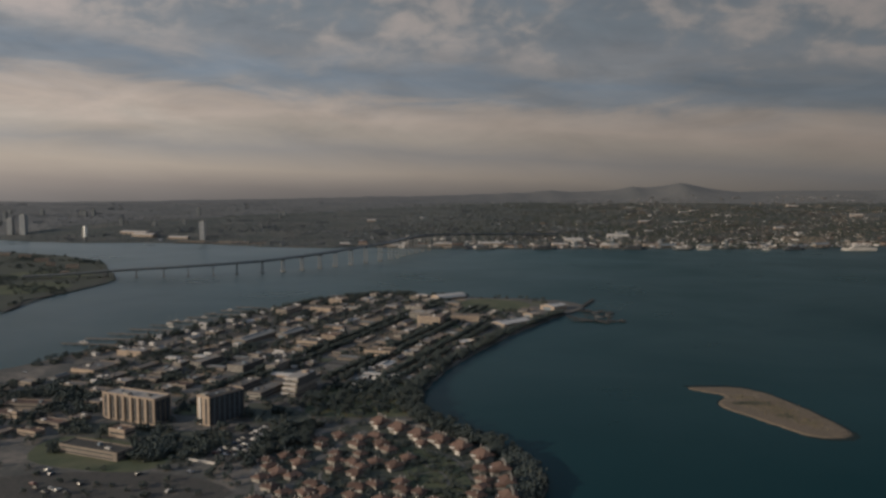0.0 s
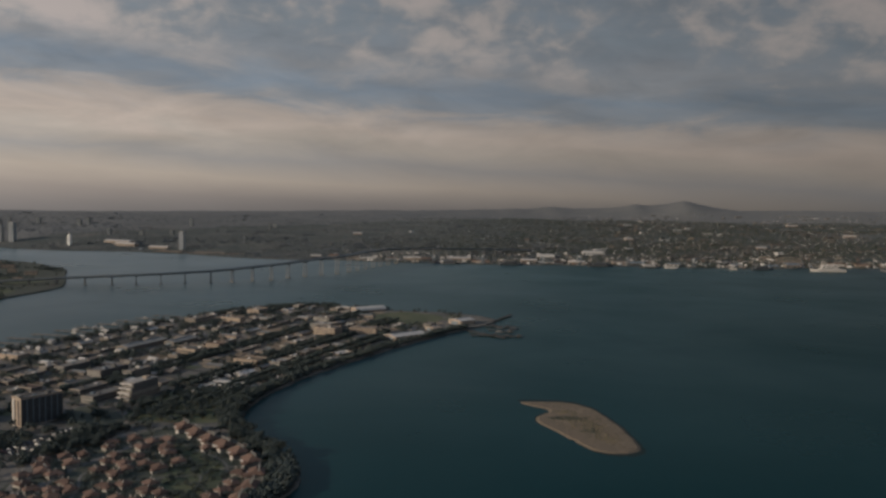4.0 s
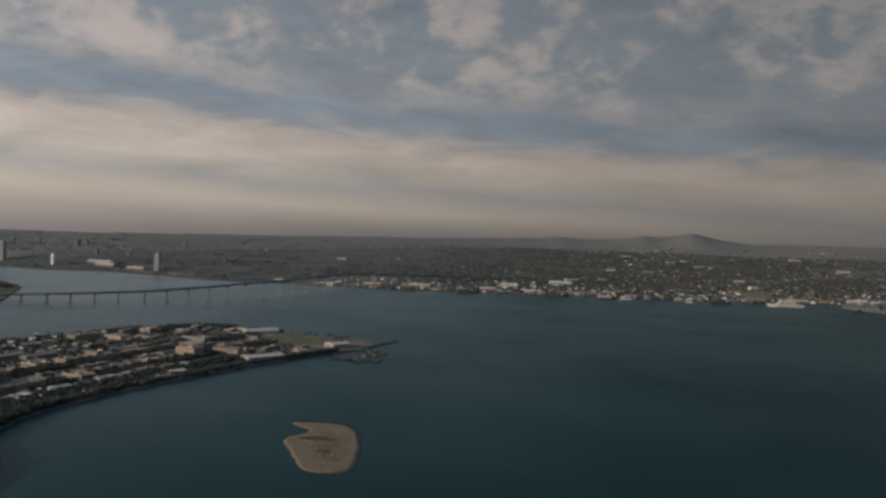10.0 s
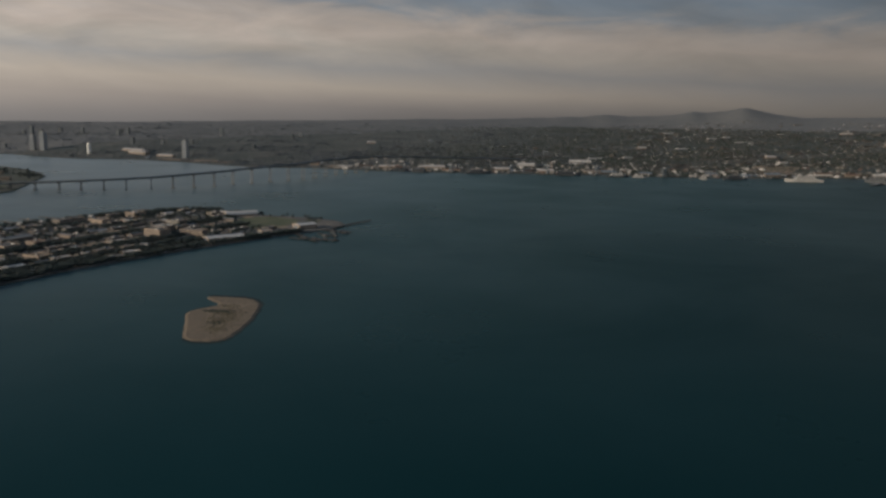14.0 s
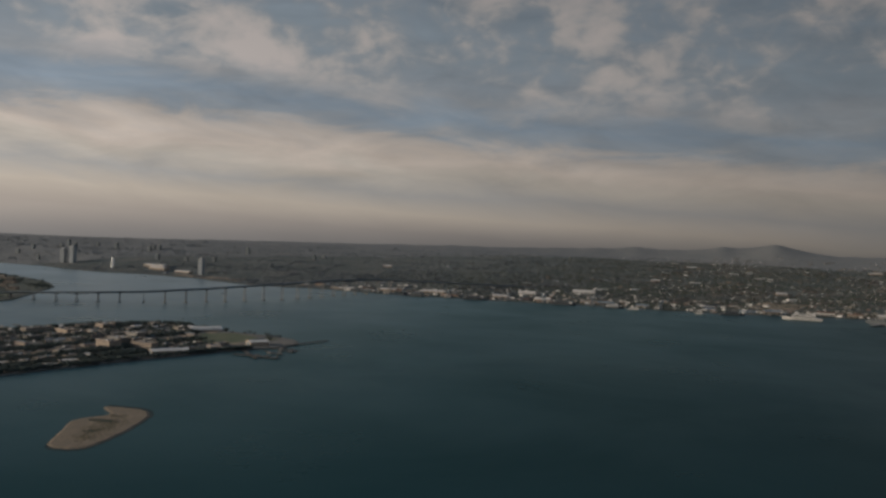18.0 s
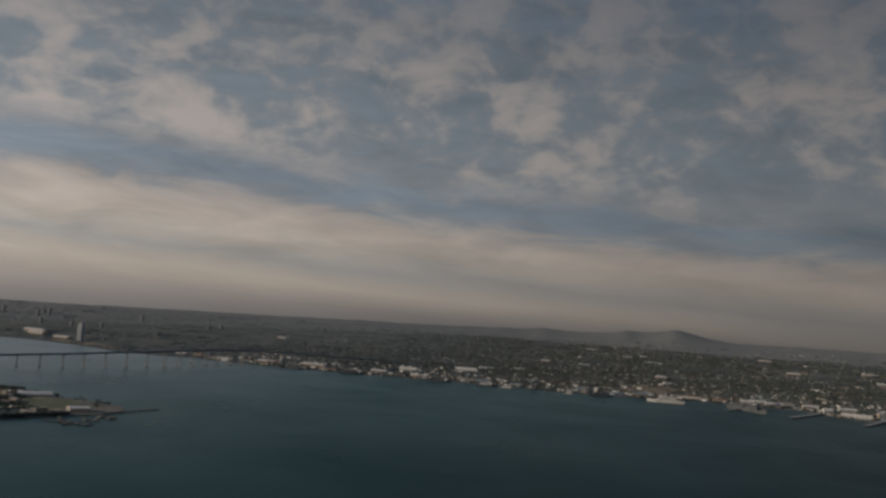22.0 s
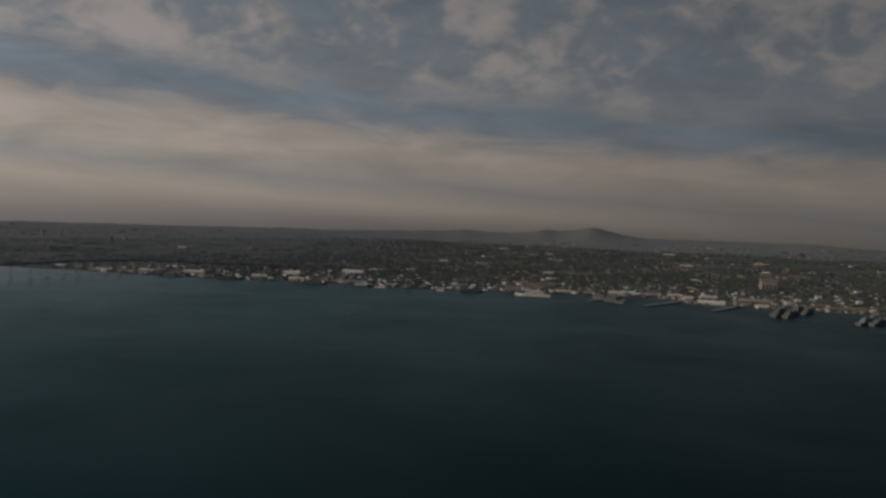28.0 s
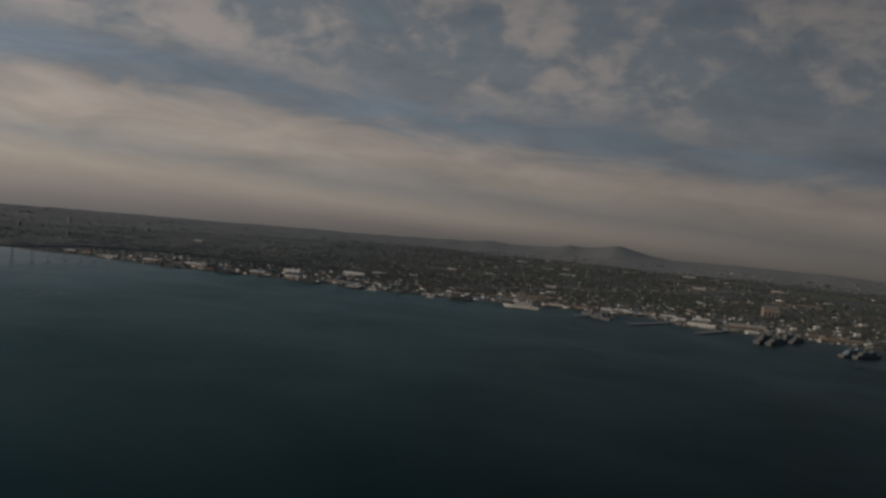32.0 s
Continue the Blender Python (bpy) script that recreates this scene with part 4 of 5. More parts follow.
for u in range(-130, 590, 18):
    for v in (-226, -182, -160, -120, -97, -56, -33, 10, 17, 50):
        uu, vv = u + br.uniform(-5, 5), v + br.uniform(-3, 3)
        x, y = grid(uu, vv)
        near = [grid(uu + a, vv + b) for a, b in ((-14, 0), (14, 0), (0, -12), (0, 12))]
        if not all(inside(px, py, PENINSULA) for px, py in near) or inside(x, y, HOUSES_AREA) or br.random() < 0.36:
            continue
        if u < 60 and v > -75 or 18 < x < 116 and 1025 < y < 1140 or u < -20:
            continue
        if u > 490 and v > -60 and br.random() < 0.5:
            continue
        w, d = br.uniform(6.5, 12), br.uniform(11, 26)
        if not free(x, y, 0.42 * math.hypot(w, d)):
            continue
        k = br.random()
        if k < 0.24:
            shed(x, y, w, d, br.uniform(1.6, 2.4), br.uniform(0.6, 1.0), TURN + br.choice((0, math.pi / 2)), "plain long shed with a pale pitched roof", br.choice((CREAM, PLASTER)), br.choice((WHITE, ROOFING, ROOFING, CONCRETE)), name="shed", category="shed")
        else:
            f = br.choice((1, 1, 1, 2))
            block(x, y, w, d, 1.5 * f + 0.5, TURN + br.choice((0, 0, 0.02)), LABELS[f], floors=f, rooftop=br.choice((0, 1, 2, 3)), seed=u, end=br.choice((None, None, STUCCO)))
# bare lots, yards and lawns in the blocks between the streets
laid = 0
for u in range(-20, 570, 17):
    for v in (-226, -183, -158, -122, -96, -55, -32, 8, 18, 48):
        uu, vv, w, d = u + br.uniform(-4, 4), v + br.uniform(-4, 4), br.uniform(10, 24), br.uniform(10, 22)
        x, y = grid(uu, vv)
        near = [grid(uu + a, vv + b) for a, b in ((-d / 2, -w / 2), (d / 2, -w / 2), (-d / 2, w / 2), (d / 2, w / 2))]
        if br.random() < 0.25 or inside(x, y, HOUSES_AREA) or not all(inside(px, py, PENINSULA) for px, py in near) or u < 70 and v > -70:
            continue
        mat, label = br.choice(((SAND, "bare sandy lot between buildings"), (SAND, "bare sandy lot between buildings"), (CONCRETE, "pale concrete apron between buildings"), (YARD, "worn earthen yard between buildings"), (GRASS, "dry lawn between buildings")))
        laid += 1
        m = Mesh().box(x, y, TOP - 0.1, w, d, 0.114 + 0.0003 * laid, TURN)
        tagged(new("lot", m.data("lot", mat)), label, "lot", kind="structure")
slab("bare_yard", [(-26, 726), (-8, 718), (6, 752), (-10, 764)], TOP + 0.08, SAND, "bare tan yard above the bay shore", "sand")
slab("bare_yard", [(-42, 684), (-20, 672), (-12, 700), (-30, 712)], TOP + 0.08, SAND, "bare tan yard above the bay shore", "sand")
slab("bare_yard", [grid(150, -60), grid(190, -58), grid(192, -18), grid(150, -20)], TOP + 0.08, SAND, "bare tan yard between streets", "sand")
slab("bare_yard", [grid(330, -130), grid(390, -130), grid(390, -85), grid(330, -85)], TOP + 0.08, SAND, "bare tan yard between streets", "sand")
for x, y, w, d in ((-69, 692, 5, 4), (-62, 665, 4, 4), (-47, 656, 6, 5), (-39, 670, 5, 4), (-69, 640, 4, 4), (-54, 662, 5, 4), (-278, 652, 5, 4), (-279, 666, 4, 4), (-290, 838, 6, 4), (-286, 808, 6, 4),
                   (-261, 898, 7, 4), (-259, 860, 7, 4), (-310, 790, 8, 5), (-300, 812, 9, 5), (-296, 850, 10, 5), (-276, 880, 9, 5), (-268, 922, 10, 6), (-246, 950, 9, 5), (-238, 985, 10, 6), (-222, 1005, 8, 5), (-212, 1040, 9, 6), (-190, 1072, 9, 5), (-324, 760, 9, 6), (-154, 769, 9, 3), (-217, 758, 8, 4), (-243, 738, 7, 4), (-202, 803, 6, 4)):
    ob = thing("white_shed", x, y, TOP, TURN + br.uniform(-0.2, 0.2), "small white shed catching the sun", "shed", "white sheds")
    part("shell", Mesh().box(0, 0, -0.3, w, d, 2.9), WHITE, ob)
    part("roof", Mesh().hip(0, 0, 2.604, w + 0.5, d + 0.5, 0.9, 0, 0.2, 0.12), WHITE, ob)
    part("door", Mesh().box(0, -d / 2, 0, 1.2, 0.12, 2.0), STEEL, ob)
    taken.append((x, y, 3.5))
ob = thing("boundary_wall", -138.5, 463, TOP, -0.4, "low white wall along the edge of the yard", "wall")
for k in range(7):
    part("panel", Mesh().box(-9 + 3 * k, 0, -0.2, 2.9, 0.35, 1.7), WHITE, ob)
# a few low buildings on the western shore
for x, y, w, d, h in ((-330, 650, 20, 14, 5), (-288, 640, 26, 14, 5), (-340, 590, 18, 16, 5), (-262, 622, 24, 12, 5), (-300, 560, 22, 14, 4.5), (-250, 590, 16, 14, 5), (-283, 518, 20, 12, 4.5),
                      (-236, 660, 22, 14, 5), (-205, 640, 20, 14, 5), (-330, 520, 18, 16, 5), (-245, 550, 14, 10, 4), (-290, 470, 20, 14, 4.5), (-230, 690, 14, 24, 5)):
    block(x, y, w * 0.8, d * 0.8, h * 0.55, TURN, "low building with a worn flat roof near the north shore", None, br.choice((ROOFING, TILE, ROOFING)), 1, 1)
block(-297, 583, 36, 12, 3.2, -0.1, "long low building with a dull brown roof", PLASTER, TILE, 1, 2)
block(-257, 536, 20, 9, 3.2, -0.41, "low house-like block with a brown-red roof", PLASTER, TILE, 1, 1)
block(-262, 517, 16, 8, 3.0, -0.41, "low house-like block with a brown-red roof", CREAM, TILE, 1, 1)
block(-286, 547, 5, 5, 6.5, -0.41, "small upright cream hut between low buildings", CREAM, CONCRETE, 2, 0)


# ---- red-roofed houses ----
def house_meshes(kind):
    """Shared meshes of one house type: body, wing, roofs, chimneys, windows, door, porch."""
    w, d, h = ((10.0, 8.5, 3.3), (11.5, 8, 3.4), (9, 8.5, 3.1))[kind]
    return {
        "shell": Mesh().box(0, 0, -0.4, w, d, h + 0.4).data("shell", STUCCO),
        "wing": Mesh().box(w * 0.32, -d * 0.55, -0.4, 4.6, 4.5, 3.0).data("wing", STUCCO),
        "roof": Mesh().hip(0, 0, h + 0.004, w + 2.0, d + 2.2, 2.5, 0, d * 0.45).data("roof", TILE),
        "wing_roof": Mesh().hip(w * 0.32, -d * 0.55, 2.604, 6.0, 6.0, 1.5, math.pi / 2, 2.2).data("wing_roof", TILE),
        "chimney": Mesh().box(0, 0, 0, 0.9, 0.9, 3.2).data("chimney", STUCCO),
        "window": Mesh().box(0, 0, 0, 1.3, 0.12, 1.3).data("window", GLASS),
        "door": Mesh().box(0, 0, 0, 1.1, 0.12, 2.1).data("door", STEEL),
        "balcony_edge": Mesh().box(-w * 0.12, -d / 2 - 1.2, 2.2, w * 0.74, 1.2, 0.55).data("balcony_edge", WHITE),
        "garage_door": Mesh().box(0, 0, 0, 3.0, 0.12, 2.2).data("garage_door", WHITE),
        "size": (w, d, h)}


HOUSES = [house_meshes(k) for k in range(3)]


def red_house(x, y, turn, kind, label, size=1.0, tall=1.0):
    me = HOUSES[kind]
    w, d, h = me["size"]
    ob = thing("house", x, y, TOP, turn, label, "house", "red-roofed houses by the bay")
    ob.scale = (size, size, size * tall)
    for key in ("shell", "wing", "wing_roof"):
        part(key, me[key], None, ob)
    top = part("roof", me["roof"], None, ob)
    for cx in (-w * 0.34, -w * 0.1, w * 0.14, w * 0.36) if size > 0.85 else (-w * 0.28, w * 0.2):
        part("chimney", me["chimney"], None, top, at=Matrix.Translation((cx, d * 0.2, h + 0.3)))
    for wx in (-w * 0.35, -w * 0.1):
        for wz in (0.9,):
            part("window", me["window"], None, ob, at=Matrix.Translation((wx, -d / 2, wz)))
    for wy in (-d * 0.2, d * 0.22):
        part("window", me["window"], None, ob, at=Matrix.Translation((-w / 2, wy, 1.2)) @ Matrix.Rotation(math.pi / 2, 4, "Z"))
    part("door", me["door"], None, ob, at=Matrix.Translation((w * 0.05, -d / 2, 0)))
    if size > 0.85:
        part("balcony_edge", me["balcony_edge"], None, ob, "long white balcony edge")
    part("garage_door", me["garage_door"], None, ob, at=Matrix.Translation((w * 0.32, -d * 0.55 - 2.25, 0.05)))
    taken.append((x, y, 6.4 * size))


hr = random.Random(5)
ROW = [(-41, 534), (-28, 520), (-15, 507), (-2, 495), (11, 482), (23, 466), (32, 444), (34, 422), (33, 402), (33, 382)]
for i, (x, y) in enumerate(ROW):
    (x0, y0), (x1, y1) = ROW[max(i - 1, 0)], ROW[min(i + 1, len(ROW) - 1)]
    red_house(x, y, math.atan2(y1 - y0, x1 - x0) + hr.uniform(-0.08, 0.08), i % 2, "stucco house with a brown-red tile roof and white chimneys", 0.92, 1.3)
INNER = [(-64, 508), (-73, 489), (-81, 458), (-48, 473), (-32, 480), (-27, 453), (-48, 441), (-22, 427), (-12, 414), (-3, 400), (-46, 408), (-31, 404), (22, 430), (17, 408), (-90, 442), (-90, 420), (-60, 446),
         (-70, 412), (-37, 492), (-52, 490), (-36, 424), (-100, 462), (-20, 466), (-38, 460), (-62, 386), (-40, 384), (-18, 384), (6, 384)]
for x, y in INNER:
    red_house(x, y, -0.75 + hr.choice((0, math.pi)) + hr.uniform(-0.25, 0.25), hr.choice((0, 1, 2)), "stucco house with a brown-red clay tile roof among gardens", hr.uniform(0.64, 0.80))

more = 0
while more < 26:
    x, y = hr.uniform(-98, 26), hr.uniform(384, 508)
    if inside(x, y, HOUSES_AREA) and free(x, y, 4.6) and not inside(x, y, [(-39, 512), (-4, 480), (8, 461), (16, 424), (14, 404), (-8, 400), (-20, 440), (-28, 470)]):
        red_house(x, y, hr.choice((-0.75, 0.82, -0.3)) + hr.uniform(-0.2, 0.2), hr.choice((0, 1, 2)), "stucco house with a brown-red clay tile roof among gardens", hr.uniform(0.60, 0.74))
        more += 1

# ---- trees ----
def tree_meshes(seed):
    """Trunk with limbs, and an uneven crown of small tufts."""
    r = random.Random(seed)
    h = r.uniform(4.5, 6.5)
    trunk = Mesh().tube(0, 0, -0.3, 0.3, h * 0.55, 7, 0.16)
    for k in range(4):
        a, tilt, n = r.uniform(0, 6.28), r.uniform(0.5, 1.0), len(trunk.v)
        limb = Mesh().tube(0, 0, 0, 0.13, h * 0.4, 5, 0.05)
        m = Matrix.Translation((0, 0, h * r.uniform(0.3, 0.5))) @ Matrix.Rotation(a, 4, "Z") @ Matrix.Rotation(tilt, 4, "Y")
        trunk.v += [tuple(m @ Vector(v)) for v in limb.v]
        trunk.f += [tuple(n + i for i in f) for f in limb.f]
    crown = Mesh()
    wide = r.uniform(2.6, 3.8)
    lobes = [(r.uniform(-1, 1) * wide * 0.5, r.uniform(-1, 1) * wide * 0.5, h * r.uniform(0.55, 0.85), wide * r.uniform(0.45, 0.7)) for _ in range(5)]
    for _ in range(120):
        x, y, z, q = r.choice(lobes)
        a, b, f = r.uniform(0, 6.28), r.uniform(-0.9, 1.4), r.uniform(0.6, 1.0)
        crown.clump(x + q * f * math.cos(a) * math.cos(b), y + q * f * math.sin(a) * math.cos(b), z + q * f * 0.75 * math.sin(b), r.uniform(0.28, 0.6), r)
    return trunk.data("trunk", BARK), crown.data("crown", LEAF, True)


TREES = [tree_meshes(k) for k in range(6)]
tr = random.Random(11)
singles, rest, shrubs = [], [], []
GROVE = [(-102, 568), (-62, 552), (-14, 556), (-12, 600), (-12, 655), (-34, 668), (-82, 660), (-98, 620)]
WEST = [(-400, 640), (-330, 660), (-240, 700), (-190, 690), (-165, 640), (-190, 600), (-250, 560), (-330, 500), (-420, 500)]
FRONT_GROVE = [(-194, 500), (-166, 504), (-156, 484), (-164, 464), (-180, 464), (-182, 484)]
SIDE_GROVE = [(-330, 610), (-240, 560), (-228, 505), (-262, 480), (-330, 500)]
CARPARK_GROVE = [(-111, 456), (-113, 492), (-104, 530), (-86, 538), (-82, 500), (-90, 468)]
NORTH_GROVE = [(-326, 610), (-305, 642), (-256, 640), (-248, 604), (-275, 598)]


def plant(x, y, near, clear=2.5):
    if inside(x, y, PENINSULA) and free(x, y, clear):
        (singles if near and len(singles) < 290 else rest).append((x, y))


for area, count, near in ((CARPARK_GROVE, 110, True), (FRONT_GROVE, 80, False), (SIDE_GROVE, 45, False), (NORTH_GROVE, 90, False), ([(-246, 545), (-190, 526), (-128, 512), (-138, 470), (-168, 462), (-165, 500), (-245, 522)], 40, False), (GROVE, 105, True), (WEST, 240, False), ([(30, 492), (42, 482), (52, 462), (53, 440), (51, 420), (44, 404), (42, 380), (40, 400), (42, 430), (40, 450), (34, 470)], 90, False)):
    xs, ys = [p[0] for p in area], [p[1] for p in area]
    while count:
        x, y = tr.uniform(min(xs), max(xs)), tr.uniform(min(ys), max(ys))
        if inside(x, y, area):
            count -= 1
            plant(x, y, near and tr.random() < 0.62, 0.5)
shore_arc = spline([(150, 1010), (126, 970), (104, 930), (65, 858), (33, 785), (5, 718), (-11, 660), (-18, 620), (-18, 590), (-10, 555), (12, 518), (34, 491), (47, 468), (52, 446), (51, 424), (45, 404)], 14, closed=False)
for p in shore_arc:
    for _ in range(5):
        off = tr.uniform(0, 1) ** 1.5
        plant(p.x - 12 * off + tr.uniform(-5, 3), p.y + tr.uniform(-6, 6), p.y < 640 and tr.random() < 0.45, 0.0)
for _ in range(420):
    x, y = tr.uniform(-104, 36), tr.uniform(380, 545)
    if inside(x, y, HOUSES_AREA) and free(x, y, 0.8):
        shrubs.append((x, y))
for v0, u0, u1 in ((33, 20, 360), (-10, 60, 480), (-75, 0, 540)):
    u = u0
    while u < u1:
        u += tr.uniform(2.2, 3.8)
        for side in (-6.5, 6.5):
            x, y = grid(u, v0 + side + tr.uniform(-1.2, 1.2))
            plant(x, y, False, 0.2)
for _ in range(1700):
    v, u = tr.uniform(-235, 62), tr.uniform(-160, 590)
    if tr.random() < 0.55:
        v = tr.choice(STREETS_V) + tr.choice((-7, 7)) + tr.uniform(-2, 2)
    x, y = grid(u, v)
    if not (18 < x < 116 and 1025 < y < 1140) and not inside(x, y, HOUSES_AREA):
        plant(x, y, False, 0.3)
north = spline([(-366, 722), (-330, 800), (-298, 872), (-252, 985), (-205, 1078), (-165, 1140), (-118, 1178), (-65, 1192)], 30, closed=False)
for p in north:
    for _ in range(2):
        if tr.random() < 0.75:
            plant(p.x + tr.uniform(3, 26), p.y + tr.uniform(-8, 8), False, 0.2)
for x, y in singles:
    ob = thing("tree", x, y, TOP, tr.uniform(0, 6.28), "dark green broad-crowned tree on the peninsula", "tree", "trees on the peninsula")
    trunk, crown = tr.choice(TREES)
    s = tr.uniform(0.75, 1.25)
    ob.scale = (s, s, s * tr.uniform(0.85, 1.1))
    part("trunk", trunk, None, ob)
    part("crown", crown, None, ob)


def wood(name, places, low, high, label, z=TOP, tufts=20):
    """Many trees too small to tell apart, joined: trunk stubs and loose tufts."""
    m = Mesh()
    for x, y in places:
        s = tr.uniform(low, high)
        for _ in range(tufts):
            m.clump(x + tr.uniform(-0.65, 0.65) * s, y + tr.uniform(-0.65, 0.65) * s, z + s * tr.uniform(0.2, 1.05), s * tr.uniform(0.14, 0.31), tr)
    return tagged(new(name, m.data(name, LEAF, True)), label, "trees", kind="stuff")


for _ in range(45):
    shrubs.append((tr.uniform(-255, -105), tr.uniform(398, 458)))
for _ in range(60):                             # the round garden in the middle of the houses
    y = tr.uniform(402, 500)
    shrubs.append((tr.uniform(-16, 10) - 0.28 * (y - 430), y))
wood("garden_shrubs", shrubs, 1.3, 2.9, "low dark shrubs and small trees in the house gardens")
wood("street_trees", rest, 2.6, 4.8, "dark trees and hedges between the peninsula's buildings")

# ---- parked cars ----
CAR = {
    "body": Mesh().box(0, 0, 0.35, 4.4, 1.8, 0.55).box(-0.3, 0, 0.9, 2.4, 1.6, 0.55, 0, 0.8).data("body", CAR_PAINT),
    "glass": Mesh().box(-0.3, 0, 0.98, 2.44, 1.5, 0.34, 0, 0.86).data("glass", GLASS),
    "van": Mesh().box(0, 0, 0.4, 5.4, 2.0, 1.9).data("van", WHITE),
    "wheel": Mesh().tube(0, 0, -0.12, 0.34, 0.24, 8).data("wheel", RUBBER)}


def car(x, y, turn, z, van=False):
    ob = thing("van" if van else "car", x, y, z, turn, "white boxy van parked in a yard" if van else "parked car on the asphalt", "van" if van else "car", "parked cars")
    part("body", CAR["van" if van else "body"], None, ob)
    part("windscreen", CAR["glass"], None, ob, at=Matrix.Translation((1.2 if van else 0, 0, 0.75 if van else 0)))
    for wx in (-1.4, 1.4):
        for wy in (-0.88, 0.88):
            part("wheel", CAR["wheel"], None, ob, at=Matrix.Translation((wx, wy, 0.34)) @ Matrix.Rotation(math.pi / 2, 4, "X"))


cr = random.Random(8)
for row in range(3):
    for k in range(12):
        if cr.random() < 0.6:
            p = Vector((-134, 478)) + ALONG * (k * 5.0) + ACROSS * (row * 7.0)
            car(p.x, p.y, TURN + cr.uniform(-0.05, 0.05), TOP + 0.1)
for k in range(13):
    x, y = cr.uniform(-235, -132), cr.uniform(412, 452)
    car(x, y, TURN + cr.choice((0, 1.57)), TOP + 0.1)
for k in range(9):
    car(-72 + k * 3.4, 690 - k * 2.4 + cr.uniform(-2, 2), TURN + 1.57, TOP + 0.1, True)
for k in range(26):
    car(-163 + (k % 13) * 2.9 + cr.uniform(-0.3, 0.3), 746 + (k % 13) * 0.9 + (k // 13) * 13, TURN + math.pi / 2 + 0.6, TOP + 0.1, k % 3 == 0)
for v in STREETS_V[:4]:
    for k in range(10):
        x, y = grid(cr.uniform(118, 468), v + cr.choice((-3.3, 3.3)))
        car(x, y, TURN + math.pi / 2, TOP + 0.055, cr.random() < 0.2)

for k in range(54):
    x, y = grid(cr.uniform(60, 480), cr.choice(STREETS_V[:4]) + cr.choice((-13, -9, 9, 13)))
    if inside(x, y, PENINSULA) and free(x, y, 1.5):
        car(x, y, TURN + cr.choice((0, math.pi / 2)), TOP + 0.02, cr.random() < 0.6)

# ---- piers and boats ----
def pier(x0, y0, x1, y1, width, label, z=1.8, gap=9.0, deck=None):
    d = Vector((x1 - x0, y1 - y0))
    ob = thing("pier", x0, y0, 0, math.atan2(d.y, d.x), label, "pier", "piers round the peninsula")
    n = max(2, int(d.length / gap))
    part("deck", Mesh().box(d.length / 2, 0, z - 0.35, d.length, width, 0.35), deck or BRIDGE_CONCRETE, ob)
    for k in range(n):
        for s in (-1, 1):
            part("post", Mesh().tube((k + 0.5) * d.length / n, s * width * 0.4, -3, 0.3, z + 2.6, 7), BARK, ob)


for k in range(10):
    base = Vector((-328, 812)).lerp(Vector((-232, 1056)), k / 9)
    pier(base.x + 6, base.y - 1, base.x - 54 + k * 2, base.y + 7, 3.6, "long narrow finger pier on the north shore", deck=PLANKS)
pier(178, 1062, 208, 1138, 4.5, "thin pier running north from the point", deck=ASPHALT)
pier(150, 960, 213, 954, 5.0, "low pier in the bay off the point", deck=ASPHALT)
pier(150, 990, 192, 940, 4.0, "short pier beside the point", deck=ASPHALT)
pier(168, 1030, 212, 1022, 4.0, "short dark pier beside the point", deck=ASPHALT)
pier(172, 1004, 204, 984, 3.0, "short dark pier beside the point", deck=ASPHALT)


def boat_meshes(length, beam):
    hull = Mesh()
    for zz, q in ((-0.4, 0.75), (1.2, 1.0)):
        hull.v += [(-length / 2 * q, -beam / 2 * q, zz), (length * 0.2, -beam / 2 * q, zz), (length / 2 * q, 0, zz + 0.3), (length * 0.2, beam / 2 * q, zz), (-length / 2 * q, beam / 2 * q, zz)]
    hull.f = [(4, 3, 2, 1, 0), (5, 6, 7, 8, 9)] + [(i, (i + 1) % 5, 5 + (i + 1) % 5, 5 + i) for i in range(5)]
    return hull


def boat(x, y, turn, length, label, cabin=True, mast=False, paint=None):
    ob = thing("boat", x, y, 0, turn, label, "boat", "moored boats")
    part("hull", boat_meshes(length, length * 0.3), paint or WHITE, ob)
    if cabin:
        part("cabin", Mesh().box(-length * 0.08, 0, 1.2, length * 0.4, length * 0.2, 1.3, 0, 0.85), paint or WHITE, ob)
        part("window", Mesh().box(-length * 0.08, 0, 1.7, length * 0.41, length * 0.19, 0.45), GLASS, ob)
    if mast:
        part("mast", Mesh().tube(0, 0, 1.2, 0.09, length * 1.1, 6, 0.05), WHITE, ob)


for k in range(8):
    base = Vector((-318, 832)).lerp(Vector((-238, 1046)), cr.random())
    boat(base.x - cr.uniform(8, 40), base.y + cr.uniform(5, 9), cr.uniform(2.8, 3.4), cr.uniform(6, 11), "small white boat moored at the finger piers", True, k % 3 == 0)
boat(-363, 828, 3.0, 11, "white patrol boat at a pier head")
boat(-352, 690, 0.4, 9, "white motor boat off the north shore")
for k in range(4):
    boat(168 + 14 * k, 962 - 1.6 * k + 4, 0.0, cr.uniform(9, 13), "dull grey work boat moored at the low pier", paint=GREY_HULL)

for x, y, a in ((184, 1034, 0.0), (200, 1031, 0.1), (190, 1018, -0.2), (206, 1014, 0.0), (188, 988, -0.5), (200, 994, -0.5), (178, 1048, 0.3)):
    boat(x, y, a, cr.uniform(9, 14), "dark grey patrol boat moored off the point", paint=GREY_HULL)

# ---- the wooded shore beside the bridge ----
lots = []
while len(lots) < 1400:
    x, y = tr.uniform(-1300, -545), tr.uniform(900, 1960)
    if inside(x, y, CORONADO) and noise.noise(Vector((x * 0.012, y * 0.012, 2))) > tr.uniform(-0.1, 0.35):
        lots.append((x, y))
